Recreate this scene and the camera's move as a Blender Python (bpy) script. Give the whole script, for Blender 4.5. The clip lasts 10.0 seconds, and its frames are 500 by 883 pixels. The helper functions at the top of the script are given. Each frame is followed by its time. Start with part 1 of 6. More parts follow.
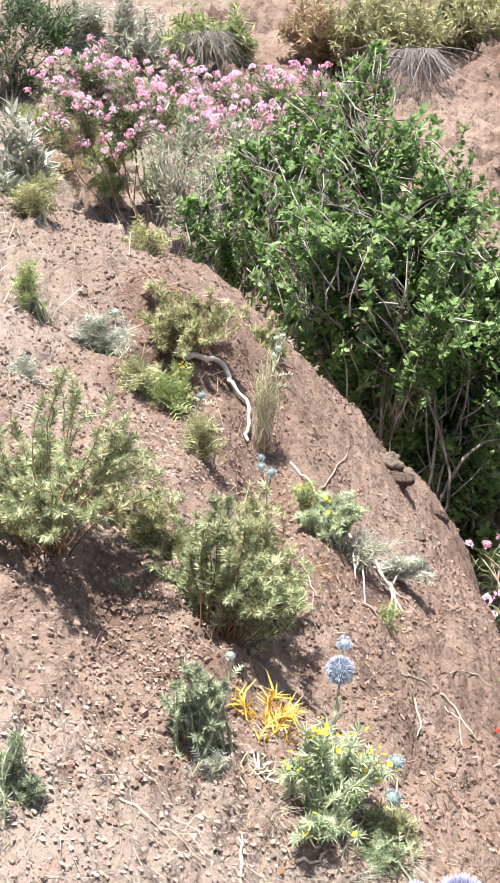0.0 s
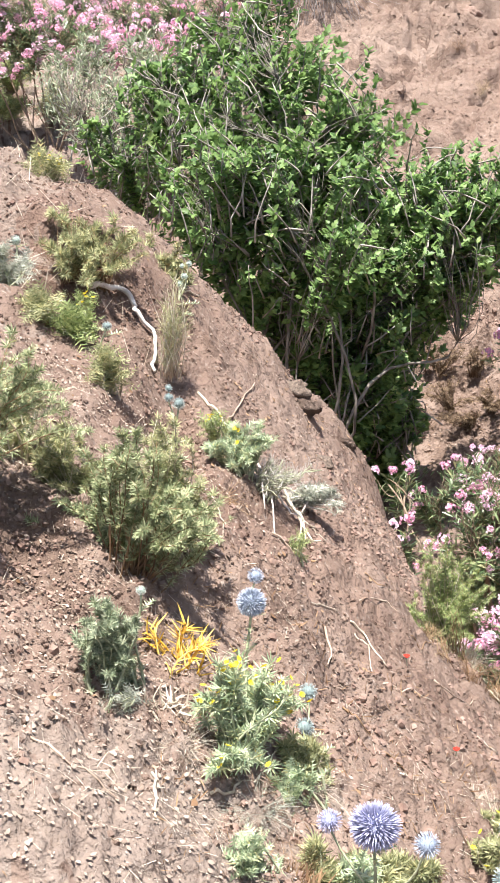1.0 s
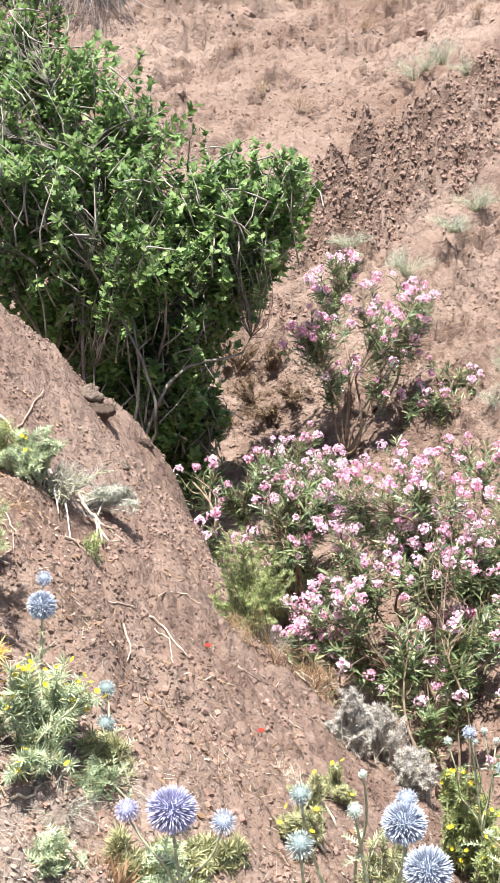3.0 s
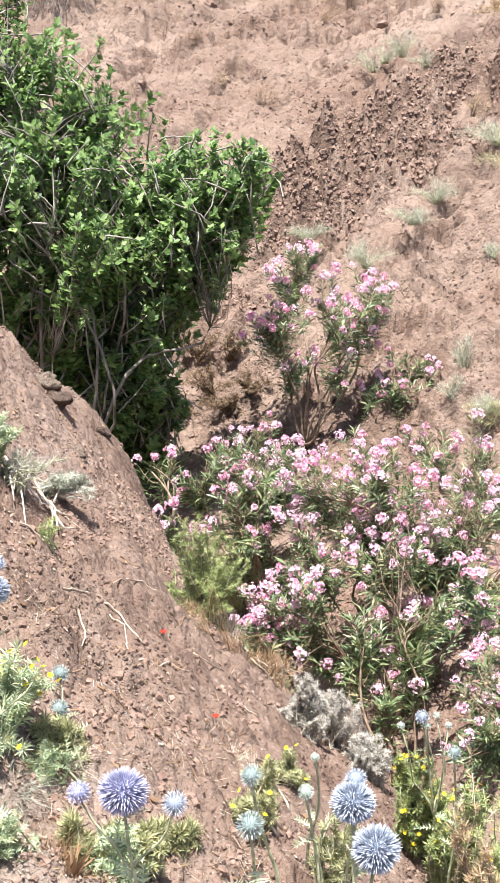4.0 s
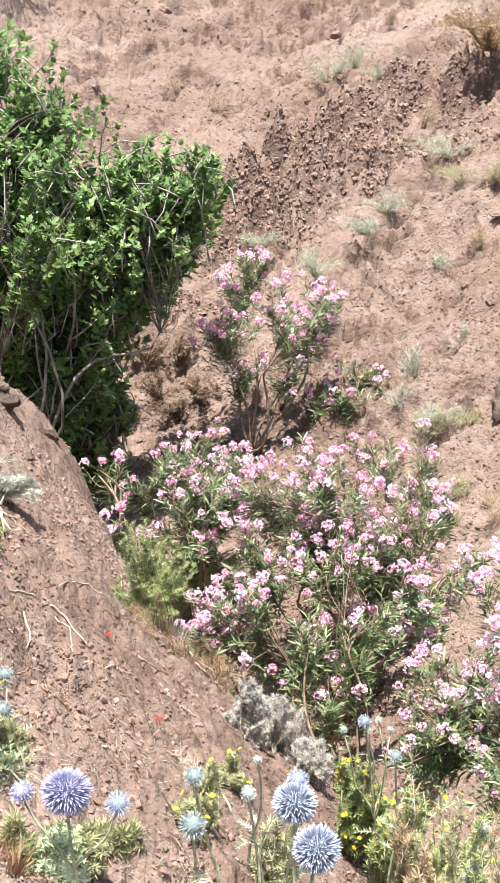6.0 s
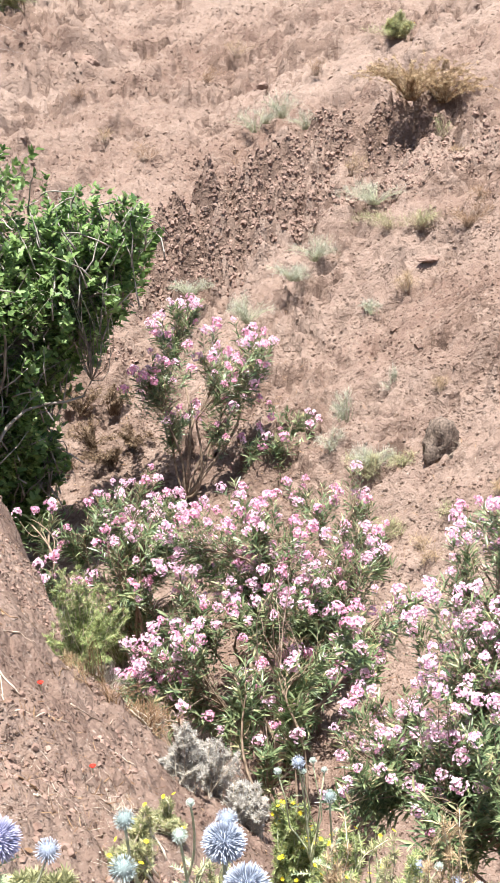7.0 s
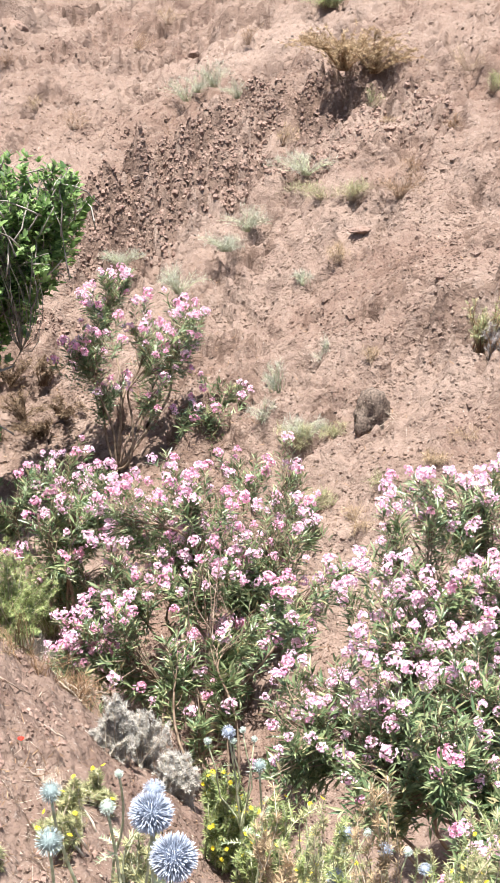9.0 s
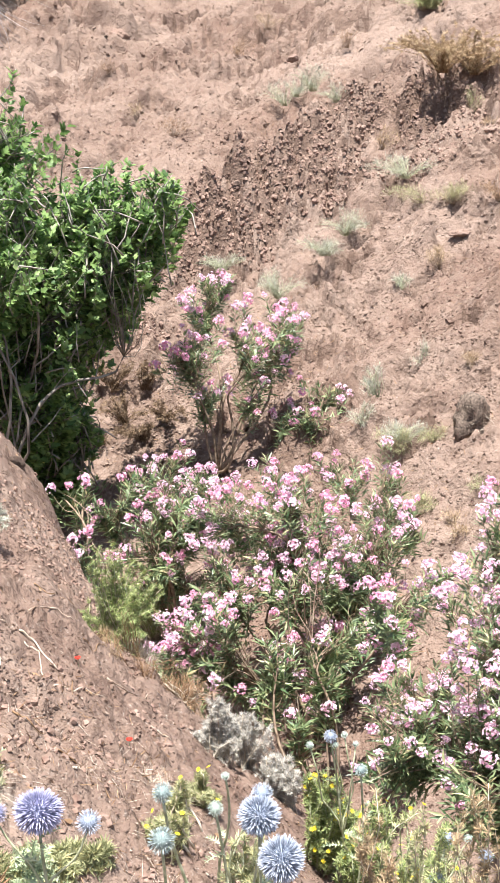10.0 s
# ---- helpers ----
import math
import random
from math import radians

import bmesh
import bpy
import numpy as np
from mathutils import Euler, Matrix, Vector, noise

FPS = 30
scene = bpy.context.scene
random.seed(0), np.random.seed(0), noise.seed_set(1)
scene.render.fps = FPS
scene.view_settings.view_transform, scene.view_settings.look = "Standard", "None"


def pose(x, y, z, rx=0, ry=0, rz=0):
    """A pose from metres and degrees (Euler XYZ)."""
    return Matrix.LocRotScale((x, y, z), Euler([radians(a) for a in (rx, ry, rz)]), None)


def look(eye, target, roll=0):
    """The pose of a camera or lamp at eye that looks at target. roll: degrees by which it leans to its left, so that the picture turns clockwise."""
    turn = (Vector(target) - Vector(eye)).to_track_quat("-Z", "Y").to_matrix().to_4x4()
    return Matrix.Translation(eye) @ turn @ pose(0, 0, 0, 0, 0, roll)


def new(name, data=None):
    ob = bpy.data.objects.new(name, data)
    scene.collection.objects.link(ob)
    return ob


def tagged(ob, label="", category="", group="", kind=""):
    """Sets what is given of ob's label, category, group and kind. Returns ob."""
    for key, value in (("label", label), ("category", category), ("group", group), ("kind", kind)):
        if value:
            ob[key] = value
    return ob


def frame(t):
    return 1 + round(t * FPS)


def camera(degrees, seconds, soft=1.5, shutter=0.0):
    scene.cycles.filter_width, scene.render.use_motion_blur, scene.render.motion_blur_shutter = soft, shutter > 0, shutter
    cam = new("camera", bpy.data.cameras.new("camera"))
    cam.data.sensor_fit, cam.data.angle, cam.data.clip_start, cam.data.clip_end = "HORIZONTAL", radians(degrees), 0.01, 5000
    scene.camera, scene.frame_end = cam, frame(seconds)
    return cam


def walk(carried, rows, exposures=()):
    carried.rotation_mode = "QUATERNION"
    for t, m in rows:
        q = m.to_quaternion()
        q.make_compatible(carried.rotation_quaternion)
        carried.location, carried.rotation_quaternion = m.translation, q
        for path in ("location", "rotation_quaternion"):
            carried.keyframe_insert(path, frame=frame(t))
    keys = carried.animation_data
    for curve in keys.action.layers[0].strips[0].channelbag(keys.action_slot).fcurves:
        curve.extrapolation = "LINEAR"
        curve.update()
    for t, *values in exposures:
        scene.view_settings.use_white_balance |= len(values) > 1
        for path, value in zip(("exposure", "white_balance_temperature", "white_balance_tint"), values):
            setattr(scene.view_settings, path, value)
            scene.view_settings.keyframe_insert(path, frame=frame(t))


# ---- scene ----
cam = camera(22.0, 10.0, soft=0.6)
PATH = [
    (0, (0.023, 0.052, 1.465), (-0.007, 3.9206, 0.4493), -0.16),
    (0.5, (0.024, 0.117, 1.436), (0.1689, 3.8944, 0.1287), -1.37),
    (1, (0.018, 0.083, 1.467), (0.2792, 3.8788, 0.232), 0.40),
    (1.5, (0.034, 0.094, 1.459), (0.3778, 3.9088, 0.3051), -0.46),
    (2, (0.044, 0.084, 1.456), (0.4791, 3.8902, 0.3038), -1.42),
    (2.5, (0.06, 0.042, 1.47), (0.6817, 3.8114, 0.2839), -2.65),
    (2.7, (0.07, 0.043, 1.464), (0.8158, 3.7849, 0.2622), -1.84),
    (3.8, (0.086, 0.022, 1.455), (0.9905, 3.7076, 0.1901), -1.23),
    (4, (0.088, 0.025, 1.451), (1.0332, 3.7044, 0.1979), -0.77),
    (4.5, (0.077, 0.017, 1.454), (1.0714, 3.6869, 0.2131), 0.99),
    (5, (0.066, 0.016, 1.453), (0.9273, 3.7256, 0.2299), 0.84),
    (5.5, (0.075, 0.013, 1.452), (1.0755, 3.6854, 0.2235), 0.72),
    (5.7, (0.079, 0.014, 1.452), (1.1327, 3.6651, 0.205), 0.97),
    (6.8, (0.091, -0.026, 1.459), (1.3243, 3.6104, 0.3397), 0.14),
    (7, (0.094, -0.02, 1.45), (1.3958, 3.6017, 0.3601), 0.59),
    (7.5, (0.088, -0.044, 1.471), (1.5161, 3.531, 0.3846), 1.70),
    (8, (0.096, -0.02, 1.452), (1.5398, 3.5304, 0.3065), 1.35),
    (8.5, (0.101, -0.02, 1.449), (1.5655, 3.5156, 0.2826), 1.11),
    (9, (0.107, -0.009, 1.441), (1.5952, 3.5141, 0.2703), 1.37),
    (9.5, (0.089, -0.024, 1.457), (1.37, 3.5798, 0.2861), 0.62),
    (10, (0.076, -0.055, 1.481), (1.281, 3.5739, 0.3075), 0.11),
]
walk(cam, [(t, look(eye, target, roll)) for t, eye, target, roll in PATH], exposures=[(0.0, 1.50), (10.0, 1.50)])

# ---- sky and sun ----
SUN = Vector((-0.10, -0.11, 0.98)).normalized()
world = bpy.data.worlds.new("world")
scene.world = world
world.use_nodes = True
sky = world.node_tree.nodes.new("ShaderNodeTexSky")
sky.sky_type, sky.sun_disc = "NISHITA", False
sky.sun_elevation, sky.sun_rotation = math.asin(SUN.z), math.atan2(SUN.x, SUN.y)
sky.dust_density = 2.0
background = world.node_tree.nodes["Background"]
background.inputs["Strength"].default_value = 0.082
world.node_tree.links.new(sky.outputs["Color"], background.inputs["Color"])
sun_data = bpy.data.lights.new("sun", "SUN")
sun_data.energy, sun_data.angle, sun_data.color = 4.9, radians(0.53), (0.985, 0.965, 0.945)
sun = new("sun", sun_data)
sun.matrix_world = look(SUN * 40, (0, 0, 0))


# ---- materials ----
def material(name):
    m = bpy.data.materials.new(name)
    m.use_nodes = True
    tree = m.node_tree
    tree.nodes.clear()
    return m, tree, tree.nodes, tree.links


def leaf_material(name, dark, light, rough=0.5, through_light=0.35, wilt=None, per="island", gloss=0.4):
    """A thin leaf or petal: colour varies from one to the next, and some light comes through."""
    m, tree, nodes, links = material(name)
    out, mix = nodes.new("ShaderNodeOutputMaterial"), nodes.new("ShaderNodeMixShader")
    skin, glow = nodes.new("ShaderNodeBsdfPrincipled"), nodes.new("ShaderNodeBsdfTranslucent")
    ramp, hue = nodes.new("ShaderNodeValToRGB"), nodes.new("ShaderNodeMixRGB")
    if per == "island":
        geo = nodes.new("ShaderNodeNewGeometry")
        source = geo.outputs["Random Per Island"]
    else:
        info = nodes.new("ShaderNodeObjectInfo")
        source = info.outputs["Random"]
    ramp.color_ramp.elements[0].color, ramp.color_ramp.elements[1].color = (*dark, 1), (*light, 1)
    if wilt:
        ramp.color_ramp.elements[1].position = 0.86
        last = ramp.color_ramp.elements.new(1.0)
        last.color = (*wilt, 1)
    links.new(source, ramp.inputs["Fac"])
    coord, spots = nodes.new("ShaderNodeTexCoord"), nodes.new("ShaderNodeTexNoise")
    spots.inputs["Scale"].default_value, spots.inputs["Detail"].default_value = 45.0, 3.0
    links.new(coord.outputs["Object"], spots.inputs["Vector"])
    shade = nodes.new("ShaderNodeMapRange")
    shade.inputs["From Min"].default_value, shade.inputs["From Max"].default_value = 0.3, 0.7
    shade.inputs["To Min"].default_value, shade.inputs["To Max"].default_value = 0.75, 1.2
    links.new(spots.outputs["Fac"], shade.inputs["Value"])
    hue.blend_type = "MULTIPLY"
    hue.inputs["Fac"].default_value = 1.0
    links.new(ramp.outputs["Color"], hue.inputs["Color1"])
    links.new(shade.outputs["Result"], hue.inputs["Color2"])
    links.new(hue.outputs["Color"], skin.inputs["Base Color"])
    links.new(hue.outputs["Color"], glow.inputs["Color"])
    skin.inputs["Roughness"].default_value = rough
    skin.inputs["Specular IOR Level"].default_value = gloss
    mix.inputs["Fac"].default_value = through_light
    links.new(skin.outputs["BSDF"], mix.inputs[1])
    links.new(glow.outputs["BSDF"], mix.inputs[2])
    links.new(mix.outputs["Shader"], out.inputs["Surface"])
    return m


def bark_material(name, dark, light, scale=30.0, rough=0.85):
    m, tree, nodes, links = material(name)
    out, skin = nodes.new("ShaderNodeOutputMaterial"), nodes.new("ShaderNodeBsdfPrincipled")
    coord, grain, ramp = nodes.new("ShaderNodeTexCoord"), nodes.new("ShaderNodeTexNoise"), nodes.new("ShaderNodeValToRGB")
    relief = nodes.new("ShaderNodeBump")
    grain.inputs["Scale"].default_value, grain.inputs["Detail"].default_value = scale, 5.0
    ramp.color_ramp.elements[0].position, ramp.color_ramp.elements[1].position = 0.32, 0.68
    ramp.color_ramp.elements[0].color, ramp.color_ramp.elements[1].color = (*dark, 1), (*light, 1)
    links.new(coord.outputs["Object"], grain.inputs["Vector"])
    links.new(grain.outputs["Fac"], ramp.inputs["Fac"])
    links.new(ramp.outputs["Color"], skin.inputs["Base Color"])
    links.new(grain.outputs["Fac"], relief.inputs["Height"])
    relief.inputs["Strength"].default_value, relief.inputs["Distance"].default_value = 0.5, 0.01
    links.new(relief.outputs["Normal"], skin.inputs["Normal"])
    skin.inputs["Roughness"].default_value = rough
    skin.inputs["Specular IOR Level"].default_value = 0.2
    links.new(skin.outputs["BSDF"], out.inputs["Surface"])
    return m


def soil_material(name, red, dusty, pale, dark):
    """Dry red earth: broad dusty patches, small crumbs, and pale and dark bits lying in it."""
    m, tree, nodes, links = material(name)
    out, skin = nodes.new("ShaderNodeOutputMaterial"), nodes.new("ShaderNodeBsdfPrincipled")
    coord = nodes.new("ShaderNodeTexCoord")

    def noise_of(scale, detail, rough=0.6):
        n = nodes.new("ShaderNodeTexNoise")
        n.inputs["Scale"].default_value, n.inputs["Detail"].default_value = scale, detail
        n.inputs["Roughness"].default_value = rough
        links.new(coord.outputs["Object"], n.inputs["Vector"])
        return n.outputs["Fac"]

    def fade(value, a, b):
        r = nodes.new("ShaderNodeMapRange")
        r.inputs["From Min"].default_value, r.inputs["From Max"].default_value = a, b
        links.new(value, r.inputs["Value"])
        return r.outputs["Result"]

    def blend(fac, a, b):
        x = nodes.new("ShaderNodeMixRGB")
        links.new(fac, x.inputs["Fac"])
        for value, socket in ((a, x.inputs["Color1"]), (b, x.inputs["Color2"])):
            if isinstance(value, tuple):
                socket.default_value = (*value, 1)
            else:
                links.new(value, socket)
        return x.outputs["Color"]

    broad, middle, fine = noise_of(0.7, 4), noise_of(7.0, 5, 0.65), noise_of(55.0, 6, 0.75)
    colour = blend(fade(broad, 0.36, 0.64), red, dusty)
    colour = blend(fade(middle, 0.52, 0.74), colour, dusty)
    colour = blend(fade(fine, 0.57, 0.72), colour, pale)
    colour = blend(fade(noise_of(38.0, 4, 0.7), 0.60, 0.72), colour, dark)
    links.new(colour, skin.inputs["Base Color"])
    relief = nodes.new("ShaderNodeBump")
    relief.inputs["Strength"].default_value, relief.inputs["Distance"].default_value = 1.0, 0.007
    links.new(noise_of(70.0, 6, 0.7), relief.inputs["Height"])
    lumps = nodes.new("ShaderNodeBump")
    lumps.inputs["Strength"].default_value, lumps.inputs["Distance"].default_value = 1.0, 0.026
    links.new(noise_of(22.0, 5, 0.62), lumps.inputs["Height"])
    swells = nodes.new("ShaderNodeBump")
    swells.inputs["Strength"].default_value, swells.inputs["Distance"].default_value = 0.9, 0.045
    links.new(noise_of(9.0, 4, 0.6), swells.inputs["Height"])
    links.new(swells.outputs["Normal"], lumps.inputs["Normal"])
    links.new(lumps.outputs["Normal"], relief.inputs["Normal"])
    links.new(relief.outputs["Normal"], skin.inputs["Normal"])
    skin.inputs["Roughness"].default_value = 0.95
    skin.inputs["Specular IOR Level"].default_value = 0.1
    links.new(skin.outputs["BSDF"], out.inputs["Surface"])
    return m


SOIL = soil_material("red_earth", (0.171, 0.112, 0.085), (0.254, 0.185, 0.146), (0.384, 0.322, 0.267), (0.099, 0.062, 0.046))
# Fresh earth's own dark tone; it also paints shade under plants
FRESH_AND_SHADE = soil_material("fresh_and_shaded_earth", (0.125, 0.081, 0.060), (0.182, 0.126, 0.097), (0.27, 0.21, 0.168), (0.075, 0.047, 0.035))
DUSTY = soil_material("trodden_dusty_earth", (0.205, 0.150, 0.119), (0.272, 0.214, 0.174), (0.38, 0.325, 0.272), (0.13, 0.086, 0.064))
CLOD = bark_material("earth_clod", (0.15, 0.092, 0.07), (0.30, 0.21, 0.165), 40)
ROCK = bark_material("grey_rock", (0.05, 0.037, 0.029), (0.20, 0.15, 0.115), 9)
FIG_LEAF = leaf_material("fig_leaf", (0.06, 0.13, 0.035), (0.27, 0.40, 0.13), 0.48, 0.44, (0.38, 0.50, 0.19), gloss=0.35)
DARK_LEAF = leaf_material("dark_tree_leaf", (0.02, 0.06, 0.015), (0.07, 0.14, 0.035), 0.45, 0.3, gloss=0.4)
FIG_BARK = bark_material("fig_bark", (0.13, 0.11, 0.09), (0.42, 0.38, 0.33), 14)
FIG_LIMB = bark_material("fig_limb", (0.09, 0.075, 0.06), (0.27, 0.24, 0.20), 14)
OLEANDER_LEAF = leaf_material("oleander_leaf", (0.07, 0.125, 0.05), (0.29, 0.35, 0.17), 0.34, 0.26, (0.52, 0.44, 0.24), gloss=0.6)
OLEANDER_STEM = bark_material("oleander_stem", (0.11, 0.075, 0.05), (0.32, 0.24, 0.17), 30)
PETAL = leaf_material("pink_petal", (0.80, 0.35, 0.51), (0.93, 0.68, 0.79), 0.6, 0.35, gloss=0.2)
PETAL_PALE = leaf_material("pale_pink_petal", (0.86, 0.50, 0.65), (0.95, 0.82, 0.88), 0.6, 0.35, gloss=0.2)
FEATHER = leaf_material("feathery_leaf", (0.17, 0.19, 0.085), (0.50, 0.49, 0.27), 0.7, 0.28, (0.56, 0.47, 0.22), gloss=0.2)
FEATHER_GREEN = leaf_material("green_feathery_leaf", (0.12, 0.17, 0.06), (0.42, 0.47, 0.20), 0.7, 0.28, (0.42, 0.40, 0.16), gloss=0.2)
SILVER = leaf_material("silvery_leaf", (0.22, 0.24, 0.18), (0.52, 0.53, 0.44), 0.7, 0.3, (0.62, 0.58, 0.46), gloss=0.2)
OLIVE_LEAF = leaf_material("grey_olive_leaf", (0.12, 0.16, 0.085), (0.40, 0.44, 0.29), 0.5, 0.3, (0.52, 0.50, 0.36), gloss=0.4)
ASH = leaf_material("ash_grey_leaf", (0.24, 0.225, 0.195), (0.58, 0.55, 0.49), 0.75, 0.25, (0.58, 0.52, 0.44), gloss=0.15)
# Dry brown made darker: the fig tree's shade is put into this colour
SHADED_SCRUB = leaf_material("shaded_dead_scrub", (0.09, 0.06, 0.04), (0.27, 0.19, 0.12), 0.85, 0.1, gloss=0.1)
STRAW = leaf_material("straw", (0.46, 0.37, 0.27), (0.76, 0.68, 0.55), 0.8, 0.25, gloss=0.2)
HUSK = leaf_material("dry_husk", (0.26, 0.19, 0.145), (0.46, 0.37, 0.295), 0.85, 0.15, gloss=0.1)
DRY_BROWN = leaf_material("dry_brown_stalk", (0.16, 0.09, 0.05), (0.40, 0.26, 0.15), 0.8, 0.2, gloss=0.2)
SPINY = leaf_material("spiny_pale_leaf", (0.19, 0.26, 0.14), (0.54, 0.60, 0.40), 0.6, 0.30, (0.68, 0.62, 0.30), gloss=0.3)
SPINY_GREY = leaf_material("grey_spiny_leaf", (0.14, 0.18, 0.075), (0.50, 0.53, 0.31), 0.65, 0.28, (0.66, 0.60, 0.36), gloss=0.2)
DRY_BUSH = leaf_material("dry_bush_leaf", (0.24, 0.165, 0.095), (0.54, 0.41, 0.25), 0.8, 0.25, gloss=0.1)
DEAD_GREY = leaf_material("dead_grey_leaf", (0.13, 0.11, 0.10), (0.40, 0.36, 0.34), 0.8, 0.2, gloss=0.1)
GOLD = leaf_material("golden_dry_spine", (0.70, 0.42, 0.05), (0.90, 0.70, 0.22), 0.7, 0.3, gloss=0.2)
YELLOW = leaf_material("yellow_petal", (0.80, 0.55, 0.02), (0.90, 0.74, 0.06), 0.6, 0.3, gloss=0.2)
RED = leaf_material("poppy_petal", (0.72, 0.03, 0.02), (0.85, 0.07, 0.04), 0.6, 0.35, gloss=0.2)
GREEN_STEM = bark_material("thistle_stem", (0.24, 0.26, 0.15), (0.50, 0.50, 0.34), 60)
ROOT = bark_material("bleached_root", (0.42, 0.36, 0.31), (0.72, 0.66, 0.60), 18)
WOOD = bark_material("weathered_twig", (0.20, 0.13, 0.09), (0.50, 0.40, 0.31), 30)
PALE_STONE = bark_material("pale_stone", (0.45, 0.36, 0.30), (0.68, 0.58, 0.50), 16)


def globe_material(name, deep, middle, tip):
    """Colour of a globe thistle's head: it changes from the heart outwards, along each floret."""
    m, tree, nodes, links = material(name)
    out, skin = nodes.new("ShaderNodeOutputMaterial"), nodes.new("ShaderNodeBsdfPrincipled")
    coord, far, ramp, geo = nodes.new("ShaderNodeTexCoord"), nodes.new("ShaderNodeVectorMath"), nodes.new("ShaderNodeValToRGB"), nodes.new("ShaderNodeNewGeometry")
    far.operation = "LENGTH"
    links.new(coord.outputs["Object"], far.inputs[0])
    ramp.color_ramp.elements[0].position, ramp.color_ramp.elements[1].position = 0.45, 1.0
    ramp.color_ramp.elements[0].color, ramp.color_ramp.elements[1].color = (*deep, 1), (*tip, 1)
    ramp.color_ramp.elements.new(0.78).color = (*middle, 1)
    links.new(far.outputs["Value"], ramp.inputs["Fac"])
    vary, hue = nodes.new("ShaderNodeMapRange"), nodes.new("ShaderNodeMixRGB")
    vary.inputs["To Min"].default_value, vary.inputs["To Max"].default_value = 0.72, 1.15
    links.new(geo.outputs["Random Per Island"], vary.inputs["Value"])
    hue.blend_type = "MULTIPLY"
    hue.inputs["Fac"].default_value = 1.0
    links.new(ramp.outputs["Color"], hue.inputs["Color1"])
    links.new(vary.outputs["Result"], hue.inputs["Color2"])
    links.new(hue.outputs["Color"], skin.inputs["Base Color"])
    skin.inputs["Roughness"].default_value = 0.7
    skin.inputs["Specular IOR Level"].default_value = 0.2
    links.new(skin.outputs["BSDF"], out.inputs["Surface"])
    return m


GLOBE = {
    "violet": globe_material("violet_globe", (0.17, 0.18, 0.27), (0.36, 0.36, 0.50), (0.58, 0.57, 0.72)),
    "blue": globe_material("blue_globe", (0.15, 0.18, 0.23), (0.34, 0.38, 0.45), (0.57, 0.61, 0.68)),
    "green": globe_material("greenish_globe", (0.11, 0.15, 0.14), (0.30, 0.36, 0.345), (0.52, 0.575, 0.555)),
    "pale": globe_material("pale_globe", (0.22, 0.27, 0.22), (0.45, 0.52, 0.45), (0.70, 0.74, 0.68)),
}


# ---- the lie of the land: a gully between two earth banks ----
def smooth(a, b, x):
    t = np.clip((x - a) / (b - a), 0.0, 1.0)
    return t * t * (3 - 2 * t)


def soft(x, k):
    """A rounded max(x, 0)."""
    return 0.5 * (x + np.sqrt(x * x + k * k))


def smax(a, b, k):
    return b + soft(a - b, k)


def lattice(i, j, seed):
    h = (i * 374761393 + j * 668265263 + seed * 974634777) & 0x7FFFFFFF
    h = ((h ^ (h >> 13)) * 1274126177) & 0x7FFFFFFF
    return ((h ^ (h >> 16)) & 0xFFFF) / 65535.0


def value_noise(x, y, seed):
    fx, fy = np.floor(x), np.floor(y)
    i, j = fx.astype(np.int64), fy.astype(np.int64)
    u, v = x - fx, y - fy
    u, v = u * u * (3 - 2 * u), v * v * (3 - 2 * v)
    a = lattice(i, j, seed) * (1 - u) + lattice(i + 1, j, seed) * u
    b = lattice(i, j + 1, seed) * (1 - u) + lattice(i + 1, j + 1, seed) * u
    return a * (1 - v) + b * v - 0.5


def fbm(x, y, size, octaves, seed):
    total, amp, f = 0.0, 1.0, 1.0 / size
    for n in range(octaves):
        total = total + amp * value_noise(x * f + 17.3 * n, y * f - 9.1 * n, seed + n)
        amp, f = amp * 0.55, f * 2.03
    return total


def past_edge(x, y):
    """How far a place lies beyond the line where the near bank breaks off into the gully."""
    side = x - np.interp(y, (0.0, 2.0, 2.4, 2.7, 2.85, 3.0, 3.2, 3.6, 4.2, 4.8, 5.1), (1.85, 1.80, 1.66, 1.50, 1.20, 1.02, 0.92, 0.90, 0.84, 0.77, 0.70))
    crest = y - 4.65 - 0.15 * smooth(0.2, 0.7, x) - 0.15 * soft(-x - 0.5, 0.2)
    return smax(side, 1.5 * crest, 0.05)


def bump(x, y, cx, cy, rx, ry):
    return np.exp(-((x - cx) / rx) ** 2 - ((y - cy) / ry) ** 2)


def land(x, y):
    """The large shape, without the crumbs."""
    x, y = np.asarray(x, float), np.asarray(y, float)
    xl = 12.0 * np.tanh(x / 12.0)
    near = 0.42 - 0.45 * xl - (0.36 + 0.30 * smooth(1.5, 4.8, y) - 0.28 * smooth(4.6, 6.2, y)) * soft(xl - 0.05, 0.25) + 0.06 * soft(y - 6, 0.5)
    near = near + 0.16 * soft(y - 2.15, 0.5) - 0.42 * (1 - smooth(0.0, 2.0, y)) - 0.15 * bump(x, y, 1.1, 4.1, 0.6, 1.2)
    near = near - 1.9 * soft(past_edge(x, y) - 0.13 * fbm(x, y, 0.35, 3, 51), 0.05)
    yl = 30.0 * np.tanh(y / 30.0)
    right = -3.99 + 0.653 * 14.0 * np.tanh(x / 14.0) + 0.135 * yl + 0.05 * soft(yl - 11, 1.0)
    floor = -2.15 + 0.17 * (yl - 5.5)
    head = 0.7 + 0.5 * (yl - 13.0)
    gully = smax(smax(right, floor, 0.25), head, 0.6)
    return smax(near, gully, 0.06)


